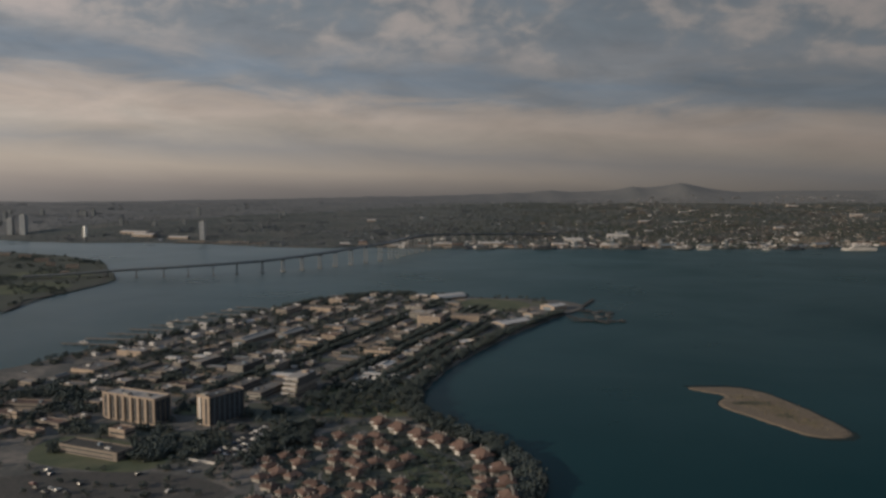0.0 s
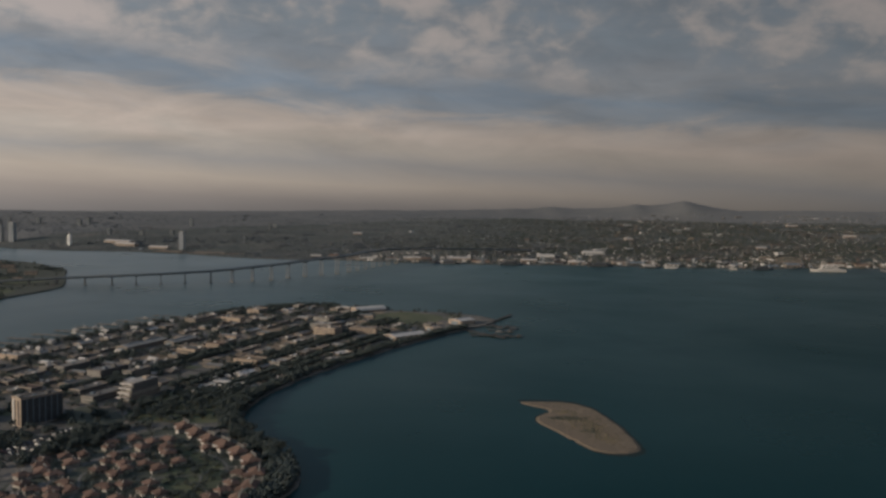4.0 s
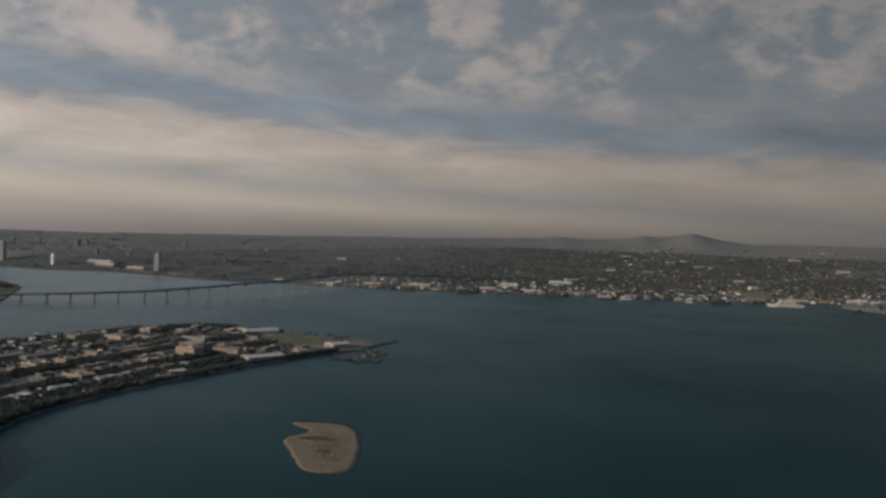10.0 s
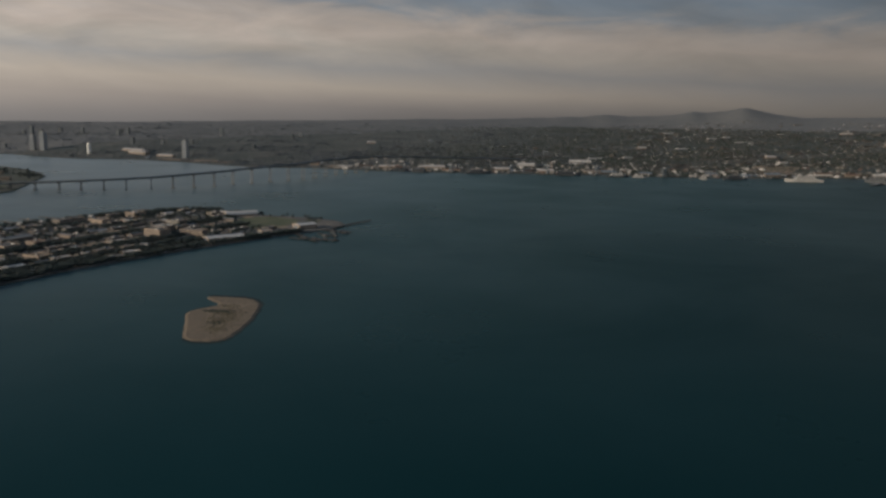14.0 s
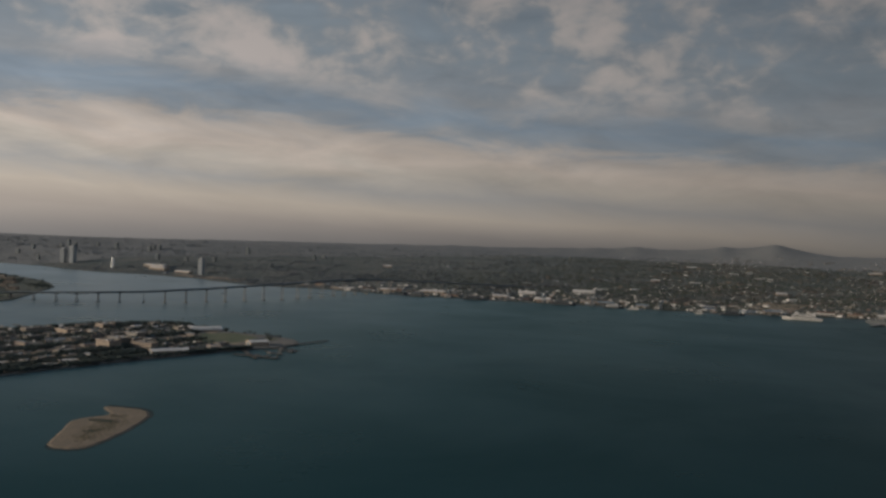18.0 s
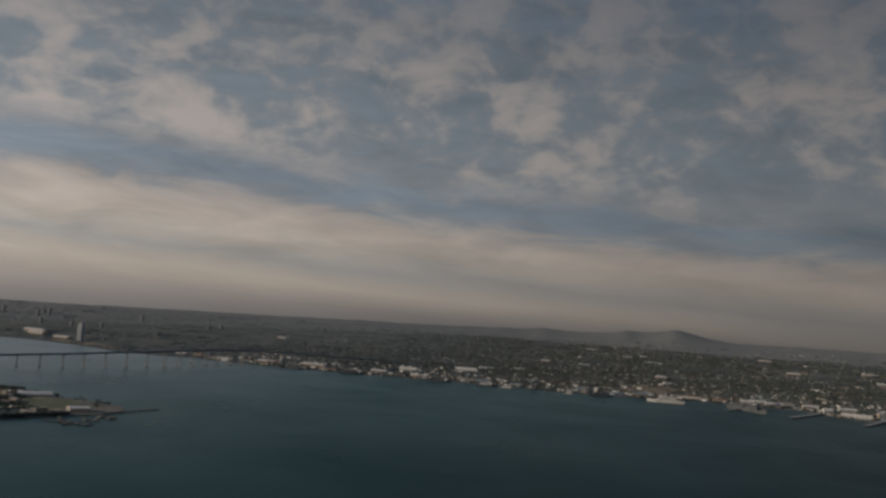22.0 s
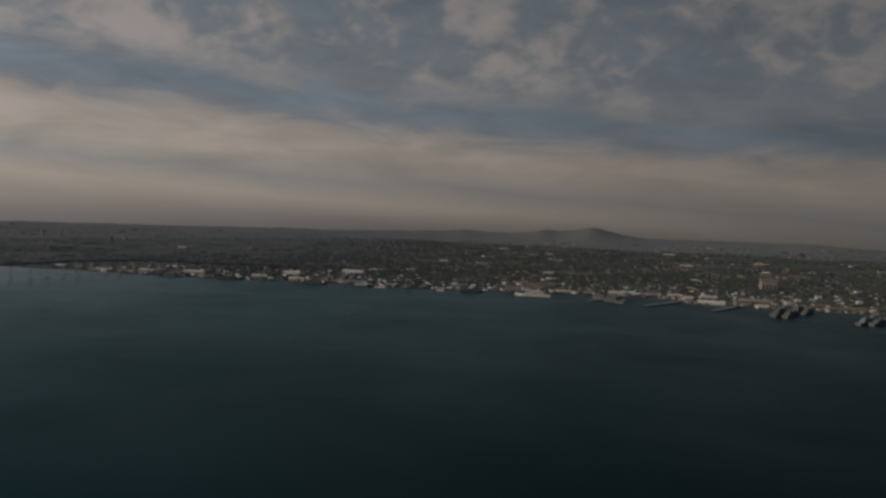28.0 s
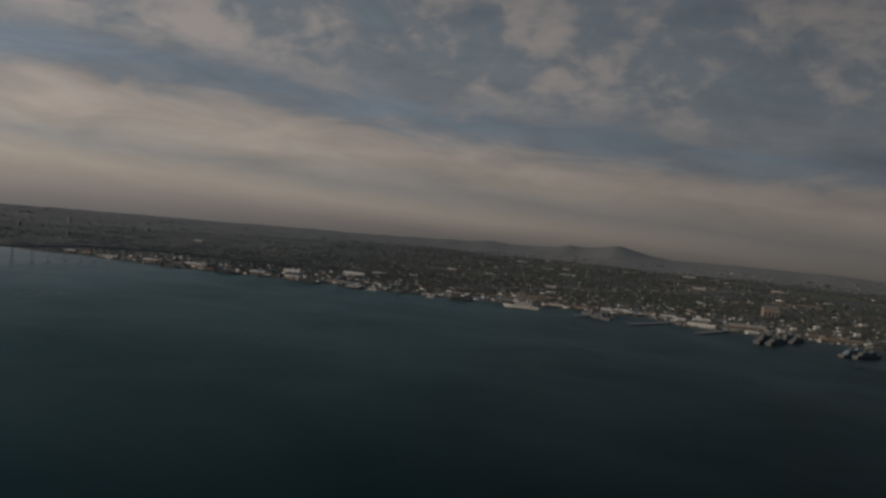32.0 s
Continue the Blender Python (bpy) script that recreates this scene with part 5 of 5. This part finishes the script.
wood("shore_wood", lots, 3.0, 5.6, "dark trees along the wooded golf shore", 2.0, 14)
for x, y, w, d in ((-980, 1830, 40, 14), (-700, 1560, 22, 14), (-820, 1690, 26, 16), (-660, 1440, 14, 12), (-640, 1130, 16, 12), (-900, 1780, 24, 12), (-760, 1600, 16, 10)):
    block(x, y, w, d, 6, 0.3, "pale low building among trees on the golf shore", CREAM, WHITE if w > 30 else TILE, 2, 1, z=2.0)
ribbon("shore_road", [(-548, 1020), (-562, 1130), (-560, 1215), (-553, 1330), (-590, 1440), (-640, 1530)], 6, 2.06, ASPHALT, "narrow road along the wooded shore", "road")
slab("fairway", [(-700, 1200), (-600, 1190), (-580, 1290), (-660, 1330)], 2.1, GRASS, "dry fairway between trees", "lawn")
slab("fairway", [(-760, 1420), (-640, 1400), (-620, 1460), (-740, 1500)], 2.1, GRASS, "dry fairway between trees", "lawn")

# ---- the high bridge ----
DECK = [(-700, 1372, 7), (-620, 1390, 10), (-545, 1412, 14), (-470, 1430, 17), (-391, 1455, 20), (-320, 1490, 23), (-275, 1530, 26), (-226, 1585, 29), (-175, 1660, 33), (-123, 1740, 36), (-85, 1868, 38), (-45, 1990, 37), (10, 2110, 33), (90, 2220, 27), (200, 2310, 22), (330, 2370, 18)]


def bridge():
    ob = thing("bridge", -391, 1455, 0, 0, "long curving bridge with a slim dark deck on tall concrete piers", "bridge")
    base = Vector((-391, 1455, 0))
    pts = [Vector(p) for p in DECK]
    line = []
    for i in range(len(pts) - 1):
        p0, p1, p2, p3 = pts[max(i - 1, 0)], pts[i], pts[i + 1], pts[min(i + 2, len(pts) - 1)]
        for s in range(12):
            t = s / 12
            line.append(0.5 * (2 * p1 + (p2 - p0) * t + (2 * p0 - 5 * p1 + 4 * p2 - p3) * t * t + (3 * p1 - p0 - 3 * p2 + p3) * t**3) - base)
    seat, k0 = 0.0, 0
    for i in range(1, len(line)):
        seat += (line[i] - line[i - 1]).length
        if seat < 40 and i < len(line) - 1:
            continue
        m, rails = Mesh(), [Mesh(), Mesh()]
        piece = line[k0:i + 1]
        for j, p in enumerate(piece):
            a, b = piece[max(j - 1, 0)], piece[min(j + 1, len(piece) - 1)]
            t = (b - a).normalized()
            n = Vector((-t.y, t.x, 0)).normalized()
            for off, dz in ((-6.5, 0), (6.5, 0), (4, -2.4), (-4, -2.4)):
                m.v.append(tuple(p + n * off + Vector((0, 0, dz))))
            for rail, side in zip(rails, (-1, 1)):
                for off, dz in ((6.5, 0), (6.5, 1.0), (6.2, 1.0), (6.2, 0)):
                    rail.v.append(tuple(p + n * off * side + Vector((0, 0, dz))))
        for mesh in (m, *rails):
            for j in range(len(piece) - 1):
                mesh.f += [(4 * j + q, 4 * j + (q + 1) % 4, 4 * j + 4 + (q + 1) % 4, 4 * j + 4 + q) for q in range(4)]
            mesh.f += [(3, 2, 1, 0), tuple(4 * (len(piece) - 1) + q for q in range(4))]
        part("deck_span", m, BRIDGE_STEEL, ob)
        for rail in rails:
            part("parapet", rail, BRIDGE_STEEL, ob)
        p, t = line[i], (line[i] - line[i - 1]).normalized()
        turn = math.atan2(t.y, t.x)
        h = p.z - 2.4
        wx, wy = p.x + base.x, p.y + base.y
        ground = far_height(wx, wy) if wy > shore_y(wx) else (2.0 if inside(wx, wy, CORONADO) else 0.0)
        holder = part("pier", Mesh().box(p.x, p.y, h - 1.8, 2.0, 9, 1.8, turn), BRIDGE_CONCRETE, ob)
        for s in (-1, 1):
            x, y = p.x - math.sin(turn) * 3.6 * s, p.y + math.cos(turn) * 3.6 * s
            part("column", Mesh().box(x, y, ground - 3, 1.4, 1.3, h - 1.8 - ground + 3, turn, 0.85), BRIDGE_CONCRETE, holder)
        if ground < 1:
            part("footing", Mesh().box(p.x, p.y, -3, 4.5, 11, 4.2, turn), CONCRETE if p.z > 24 else BRIDGE_CONCRETE, holder)
        k0, seat = i, 0.0


bridge()


# ---- the mainland's waterfront ----
def tower(x, y, w, d, h, label, wall, strips=5, turn=-0.05):
    """A far high-rise: core, window strips on its faces, crown."""
    ob = thing("high_rise", x, y, far_height(x, y) - 0.5 if y > shore_y(x) else 0, turn, label, "high-rise", "high-rises across the bay")
    part("shell", Mesh().box(0, 0, 0, w, d, h), wall, ob)
    for k in range(strips):
        part("window_strip", Mesh().box(-w / 2 + (k + 0.5) * w / strips, -d / 2, 2, w / strips * 0.35, 0.4, h - 4), STEEL, ob)
    part("crown", Mesh().box(0, 0, h + 0.003, w * 0.6, d * 0.6, h * 0.06 + 1), wall, ob)


tower(-672, 2318, 14, 14, 50, "slender pale high-rise near the water", FAR_PALE, 3)
tower(-1255, 2480, 17, 17, 58, "tall pale waterfront high-rise", FAR_PALE, 4)
tower(-1296, 2485, 16, 16, 48, "pale high-rise beside a taller one", FAR_PALE, 3)
tower(-1030, 2384, 7, 9, 30, "slender gleaming white slab catching the sun", GLEAM, 1, -0.3)
wr = random.Random(31)
for k in range(24):
    x, y = wr.uniform(-1900, -560), wr.uniform(2520, 3200)
    tower(x, y, wr.uniform(8, 15), wr.uniform(8, 12), wr.uniform(12, 34) if x < -900 else wr.uniform(9, 20), "dim grey office block in the far town", FAR_GREY, 4)


def depot(x, y, w, d, h, turn, label, wall=None, roof=None, bays=6):
    """A long waterfront warehouse with a low pitched roof and loading doors."""
    ob = thing("warehouse", x, y, far_height(x, y) - 0.6, turn, label, "warehouse", "waterfront warehouses")
    part("shell", Mesh().box(0, 0, 0, w, d, h), wall or CREAM, ob)
    part("roof", Mesh().hip(0, 0, h + 0.004, w + 1, d + 1, h * 0.3 + 1, 0, 0.5), roof or WHITE, ob)
    for k in range(bays):
        part("loading_door", Mesh().box(-w / 2 + (k + 0.5) * w / bays, -d / 2, 0, w / bays * 0.5, 0.3, h * 0.6), GLASS, ob)


depot(-905, 2440, 90, 26, 7, -0.3, "long depot with a bright white roof")
depot(-860, 2385, 70, 22, 8, -0.3, "long low tan depot beside the water")
depot(-745, 2340, 60, 18, 6, -0.25, "low tan depot with a pale roof")
depot(353, 2235, 46, 16, 8, 0.0, "bright white waterfront shed", WHITE)
depot(497, 2352, 60, 16, 8, 0.0, "long white shed behind the quay", WHITE)
depot(300, 2120, 40, 20, 6, 0.05, "low tan shed near the quay")
depot(120, 2130, 60, 20, 7, 0.0, "long tan shipyard hall by the water")
depot(0, 2110, 44, 20, 7, 0.0, "pale shipyard hall near the bridge end")
depot(1057, 2604, 30, 14, 6, 0.1, "white-roofed hall in the town")
depot(1574, 3157, 44, 14, 6, -0.1, "very long white-roofed hall in the town")
depot(1626, 3864, 50, 16, 6, 0.0, "white hall far up the slope")
depot(1900, 3400, 40, 16, 6, 0.0, "pale hall far up the slope")
depot(700, 2900, 28, 14, 6, 0.1, "white hall among the trees")
depot(-250, 2900, 30, 16, 7, 0.1, "white hall far in the town")
depot(1660, 2408, 42, 22, 23, 0.05, "large square dull beige block behind the naval quay", PLASTER, ROOFING, 4)
depot(1421, 2002, 62, 12, 7, -0.24, "long white warehouse on the naval quay", WHITE, WHITE, 9)
depot(1536, 2082, 90, 14, 8, 0.08, "very long tan warehouse on the naval quay", CREAM, STUCCO, 12)
depot(1500, 2040, 40, 10, 5, 0.05, "low tan store behind the white warehouse", STUCCO, TILE, 5)
depot(1529, 1984, 28, 9, 5, -0.1, "short white shed at the quay's edge", WHITE, WHITE, 4)
depot(1728, 2016, 96, 13, 6, 0.2, "long tan store along the southern quay", CREAM, SAND, 12)
depot(1700, 2075, 60, 12, 6, 0.15, "tan store in a second row on the southern quay", STUCCO, TILE, 8)
depot(1362, 2147, 36, 12, 6, 0.0, "tan and white warehouse near the long pier", STUCCO, WHITE, 5)
depot(1386, 2092, 22, 10, 7, 0.1, "small white warehouse with open bays", WHITE, WHITE, 5)
for x, y in ((1656, 2137), (1727, 2205), (1798, 2130), (1612, 2070), (1850, 2010)):
    depot(x, y, 13, 9, 7, 0.2, "small bright white store behind the quay", WHITE, WHITE, 2)
for x, y, w in ((1085, 2140, 60), (1150, 2136, 50), (1212, 2130, 46), (1275, 2132, 60), (1310, 2165, 50), (1250, 2185, 50), (1440, 2125, 60), (1880, 1985, 60), (1960, 1950, 70)):
    depot(x, y, w * 0.66, wr.uniform(9, 14), wr.uniform(5, 8), -0.05, "tan and white warehouse along the naval quay", wr.choice((CREAM, WHITE, STUCCO)), wr.choice((WHITE, WHITE, TILE, CONCRETE)))
for x in range(-250, 960, 48):
    if wr.random() < 0.75:
        xx = x + wr.uniform(-12, 12)
        depot(xx, shore_y(xx) + wr.uniform(22, 60), wr.uniform(20, 44), wr.uniform(10, 18), wr.uniform(4, 8), wr.uniform(-0.15, 0.15), "low shipyard building on the far shore", wr.choice((CREAM, PLASTER, STEEL, CREAM)), wr.choice((ROOFING, WHITE, STEEL, TILE)), 4)


def patch_on_slope(name, x, y, w, d, turn, material, label):
    m, n = Mesh(), 10
    for i in range(n + 1):
        for j in range(n + 1):
            u, v = (i / n - 0.5) * w, (j / n - 0.5) * d
            px, py = x + math.cos(turn) * u - math.sin(turn) * v, y + math.sin(turn) * u + math.cos(turn) * v
            m.v.append((px, py, far_height(px, py) + 1.3))
    m.f = [(i * (n + 1) + j, (i + 1) * (n + 1) + j, (i + 1) * (n + 1) + j + 1, i * (n + 1) + j + 1) for i in range(n) for j in range(n)]
    tagged(new(name, m.data(name, material)), label, "yard", kind="structure")


patch_on_slope("yard_tan", 1000, 2290, 110, 190, -0.35, SAND, "bare tan yard behind the white ship")
patch_on_slope("yard_slope", 1850, 2900, 150, 90, 0.0, SAND, "dry tan ground on the slope")
patch_on_slope("yard_slope_field", 2100, 3500, 300, 160, 0.1, GRASS, "dry grassy ground on the slope")
patch_on_slope("yard_spit", -600, 2230, 260, 40, -0.28, SAND, "pale shore ground across the bay")


def ship(x, y, turn, length, beam, label, hull, house, levels=3, funnel=True):
    """A ship: hull with a raked bow, decks, wheelhouse, funnel and masts."""
    ob = thing("ship", x, y, 0, turn, label, "ship", "ships at the far quays")
    m = Mesh()
    dk = length * 0.07
    for zz, q, rake in ((-1.0, 0.82, 0.0), (dk, 1.0, length * 0.04)):
        m.v += [(-length / 2, -beam / 2 * q, zz), (length * 0.28, -beam / 2 * q, zz), (length / 2 + rake, 0, zz + (dk * 0.3 if zz > 0 else 0)), (length * 0.28, beam / 2 * q, zz), (-length / 2, beam / 2 * q, zz)]
    m.f = [(4, 3, 2, 1, 0), (5, 6, 7, 8, 9)] + [(i, (i + 1) % 5, 5 + (i + 1) % 5, 5 + i) for i in range(5)]
    part("hull", m, hull, ob)
    for k in range(levels):
        part("deck_house", Mesh().box(-length * 0.05, 0, dk + k * 2.8 + 0.004 * k, length * (0.6 - 0.1 * k), beam * (0.8 - 0.1 * k), 2.796), house, ob)
        part("window_band", Mesh().box(-length * 0.05, 0, dk + k * 2.8 + 1.2, length * (0.58 - 0.1 * k), beam * (0.8 - 0.1 * k) + 0.2, 0.9), GLASS, ob)
    part("wheelhouse", Mesh().box(length * 0.14, 0, dk + levels * 2.8, length * 0.1, beam * 0.5, 3, 0, 0.85), house, ob)
    if funnel:
        part("funnel", Mesh().tube(-length * 0.15, 0, dk + levels * 2.8, beam * 0.14, 6, 10, beam * 0.11), hull, ob)
    part("mast", Mesh().tube(length * 0.1, 0, dk + levels * 2.8 + 2.5, 0.4, length * 0.1, 6, 0.15), STEEL, ob)
    part("mast", Mesh().tube(-length * 0.3, 0, dk, 0.4, length * 0.12, 6, 0.15), STEEL, ob)


ship(1008, 2002, 3.15, 82, 14, "large white ship moored at a quay", WHITE, WHITE, 3)
ship(589, 2022, 0.1, 50, 10, "white and grey ship at the shipyard", GREY_HULL, WHITE, 2)
ship(640, 2018, 0.05, 34, 8, "white tug moored on the far shore", WHITE, WHITE, 1)
ship(787, 2008, 0.0, 22, 7, "small white boat on the far shore", WHITE, WHITE, 1)
ship(1170, 1995, -1.2, 90, 13, "grey naval ship at a pier", GREY_HULL, GREY_HULL, 2)
ship(1205, 2010, -1.2, 80, 12, "grey naval ship moored beside another", GREY_HULL, GREY_HULL, 2)
ship(1190, 1960, -1.05, 84, 12, "grey naval ship lying at the long pier", GREY_HULL, GREY_HULL, 2)
ship(1530, 1838, 1.0, 112, 14, "dark grey naval ship with a tall mast", GREY_HULL, GREY_HULL, 3)
ship(1548, 1826, 1.0, 96, 13, "dark grey naval ship moored alongside another", GREY_HULL, GREY_HULL, 2)
ship(1596, 1930, 1.0, 90, 13, "dark grey naval ship at the pier's head", GREY_HULL, GREY_HULL, 3)
ship(1612, 1918, 1.0, 84, 12, "dark grey naval ship moored outermost", GREY_HULL, GREY_HULL, 2)
ship(1672, 1745, 0.72, 84, 13, "grey naval ship off the southern quay", GREY_HULL, STEEL, 3)
ship(1700, 1748, 0.72, 90, 13, "dark grey naval ship off the southern quay", GREY_HULL, GREY_HULL, 2)
ship(250, 2030, 0.2, 60, 11, "dark grey ship in a shipyard basin", GREY_HULL, GREY_HULL, 2)
ship(100, 2030, 0.0, 50, 10, "dark ship under repair", GREY_HULL, GREY_HULL, 2)
ship(470, 2028, 0.1, 60, 11, "dark grey ship at the far shore", GREY_HULL, GREY_HULL, 2)
ship(860, 2022, 0.2, 56, 10, "dark grey naval ship at the far shore", GREY_HULL, GREY_HULL, 2)
pier(1254, 1882, 1368, 2063, 12, "long concrete naval pier", 3.0, 24)
pier(1391, 1846, 1500, 2030, 12, "long concrete naval pier", 3.0, 24)
pier(1135, 1935, 1225, 2085, 12, "long concrete naval pier", 3.0, 24)
pier(1520, 1806, 1632, 1985, 12, "long concrete naval pier", 3.0, 24)


def crane(x, y, h, label):
    ob = thing("crane", x, y, far_height(x, y) if y > shore_y(x) else 0.0, wr.uniform(0, 3), label, "crane", "shipyard cranes")
    for sx in (-1, 1):
        for sy in (-1, 1):
            part("leg", Mesh().box(sx * 3, sy * 3, -1, 1.0, 1.0, h * 0.6 + 1), STEEL, ob)
    part("platform", Mesh().box(0, 0, h * 0.6, 9, 9, 2), STEEL, ob)
    part("cab", Mesh().box(0, 0, h * 0.6 + 2.003, 4, 4, 3), WHITE, ob)
    part("jib", Mesh().box(h * 0.3, 0, h * 0.6 + 4, h * 0.9, 1.0, 1.4), STEEL, ob)


for x in (60, 180, 330, 420, 540, 700, 1240, 1470):
    crane(x, shore_y(x) + 12, wr.uniform(20, 32), "steel crane on the far quay")

# ---- the aircraft's wing, overhead ----
def aircraft_wing():
    """The underside of a light aircraft's wing: span runs away from the cabin, chord across. Local x: across, y: up, z: back."""
    ob = tagged(new("aircraft_wing"), "grey metal underside of a light aircraft's wing with a ribbed flap", "aircraft wing")
    ob.matrix_basis = WING_POSE
    high = 0.26

    def at(span, chord, drop=0.0):
        return (chord + 0.0688 * span, high - drop + 0.0674 * span, -span)

    def plate(name, outline, drop, thick, material, label=""):
        m, n = Mesh(), len(outline)
        for d in (drop, drop - thick):
            m.v += [at(s, c, d) for s, c in outline]
        m.f = [tuple(range(n)), tuple(range(2 * n - 1, n - 1, -1))] + [(i, n + i, n + (i + 1) % n, (i + 1) % n) for i in range(n)]
        return part(name, m, material, ob, label)

    plate("skin", [(0.35, 0.152), (2.53, 0.168), (4.289, 0.213), (5.158, 0.267), (5.09, 1.109), (4.337, 1.217), (2.688, 1.25), (0.35, 1.27)], 0.0, 0.11, WING_PAINT)
    plate("flap", [(0.35, -0.198), (2.588, -0.203), (2.632, -0.179), (4.149, 0.136), (4.28, 0.207), (2.53, 0.162), (0.35, 0.146)], 0.004, 0.06, WING_PAINT, "ribbed trailing-edge flap")
    k = 0.45
    while k < 2.56:
        m = Mesh()
        for s in (k - 0.012, k, k + 0.012):
            for c in (-0.195, 0.14):
                m.v.append(at(s, c, 0.012 if s == k else 0.0045))
        m.f = [(0, 1, 3, 2), (2, 3, 5, 4)]
        part("rib", m, WING_PAINT, ob)
        k += 0.062
    # light caught by this panel is put into its paler colour
    plate("outer_panel", [(2.545, 0.2115), (4.24, 0.468), (4.8, 1.10), (4.30, 1.205), (2.70, 1.244), (2.30, 1.24), (2.431, 0.497)], 0.008, 0.006, WING_LIGHT, "outer panel painted paler for the light it catches, with dark streaks")
    for s0, s1, c0, c1 in ((2.56, 2.60, 0.30, 0.49), (3.30, 3.37, 0.36, 0.60), (2.66, 2.70, 0.55, 0.86), (3.05, 3.10, 0.66, 1.02), (3.62, 3.66, 0.62, 0.80), (2.86, 2.89, 0.84, 1.12)):
        plate("streak", [(s0, c0), (s0 + 0.02, c1), (s1, c1 - 0.05), (s1 - 0.01, c0 + 0.06)], 0.0095, 0.001, WING_GRIME, "grey oily streak")
    seam = [(1.0, 0.318), (1.45, 0.318), (1.72, 0.345), (2.05, 0.352), (2.30, 0.30), (2.52, 0.214)]
    plate("seam", seam + [(s, c + 0.006) for s, c in reversed(seam)], 0.002, 0.001, WING_DARK, "dark seam where the fairing meets the skin")
    # shade of the gap, laid on as a dark strip
    plate("gap", [(2.51, 0.185), (2.53, 0.206), (4.24, 0.462), (4.25, 0.444)], 0.003, 0.001, WING_DARK, "dark strip laid on as shade in the gap beside the outer panel")

    def rod(name, stations, chord, drop, material, label, sides=20, capped=True):
        """A round bar along the span."""
        m = Mesh()
        for s, r in stations:
            for q in range(sides):
                a = q * math.tau / sides
                m.v.append(at(s, chord + r * math.cos(a), drop + r * math.sin(a)))
        for row in range(len(stations) - 1):
            m.f += [(row * sides + q, row * sides + (q + 1) % sides, (row + 1) * sides + (q + 1) % sides, (row + 1) * sides + q) for q in range(sides)]
        if capped:
            m.f += [tuple(range(sides - 1, -1, -1)), tuple(len(m.v) - sides + q for q in range(sides))]
        me = m.data(name, material, True)
        return part(name, me, None, ob, label)

    rod("strut", [(0.36, 0.0215), (0.9, 0.0215), (1.452, 0.0220)], 0.335, 0.044, WING_PAINT, "round grey strut under the wing")
    # shade inside the strut, put on as a dark disc
    rod("strut_opening", [(1.456, 0.0205), (1.462, 0.0205)], 0.335, 0.044, WING_DARK, "dark disc standing in for the shaded open end of the strut")
    rod("inner_spar", [(1.47, 0.017), (1.70, 0.018), (1.95, 0.018)], 0.362, 0.030, WING_LIGHT, "pale inner spar running into the wing")
    # shaded hollow of the fairing, built as a dark wedge
    wedge = Mesh()
    wedge.v = [at(1.45, 0.318, 0.003), at(1.72, 0.345, 0.003), at(1.50, 0.33, 0.052), at(1.90, 0.345, 0.003), at(2.16, 0.372, 0.003), at(1.94, 0.40, 0.050), at(1.90, 0.352, 0.045)]
    wedge.f = [(0, 1, 2), (1, 6, 2), (1, 3, 6), (3, 4, 5), (3, 5, 6)]
    part("fairing", wedge, WING_DARK, ob, "dark wedge standing in for the shaded hollow of the strut fairing")
    ring = Mesh()
    x, y, z = at(1.27, 0.52, 0.012)
    ring.box(x, y - 0.010, z, 0.009, 0.010, 0.018).box(x, y - 0.008, z, 0.026, 0.006, 0.007)
    part("tie_down_ring", ring, WING_DARK, ob)
    line = Mesh()
    for q in range(12):
        x, y, z = at(1.3 - q * 0.03, 0.54 + 0.012 * q + 0.004 * math.sin(q), 0.004)
        line.box(x, y - 0.003, z, 0.006, 0.005, 0.036, 0.3)
    part("cable", line, WING_GRIME, ob)
    wick = Mesh()
    x, y, z = at(4.12, 0.09, 0.0)
    wick.box(x, y, z, 0.09, 0.003, 0.004, 0.0)
    part("static_wick", wick, WING_DARK, ob)
    return ob


WING_PAINT = surface("worn_aluminium_paint", [(0.80, 0.80, 0.79), (0.90, 0.90, 0.89)], 1.2, 12.0, 0.55, bump=0.05, bump_scale=30.0)
# brighter copy of the wing paint, imitating a lit surface
WING_LIGHT = surface("brightened_wing_paint", [(0.94, 0.93, 0.91), (0.98, 0.97, 0.95)], 2.0, 9.0, 0.35, bump=0.03, bump_scale=14.0, spec=0.8)
WING_DARK = surface("dark_metal_and_shade", [(0.03, 0.035, 0.04), (0.06, 0.065, 0.07)], 5.0, 20.0, 0.5)
WING_GRIME = surface("grimy_paint", [(0.42, 0.41, 0.40), (0.58, 0.57, 0.55)], 3.0, 15.0, 0.6)
WING_POSE = look((333.09, -17.42, 164.36), (324.61, 82.22, 163.75), 2.08)
aircraft_wing()
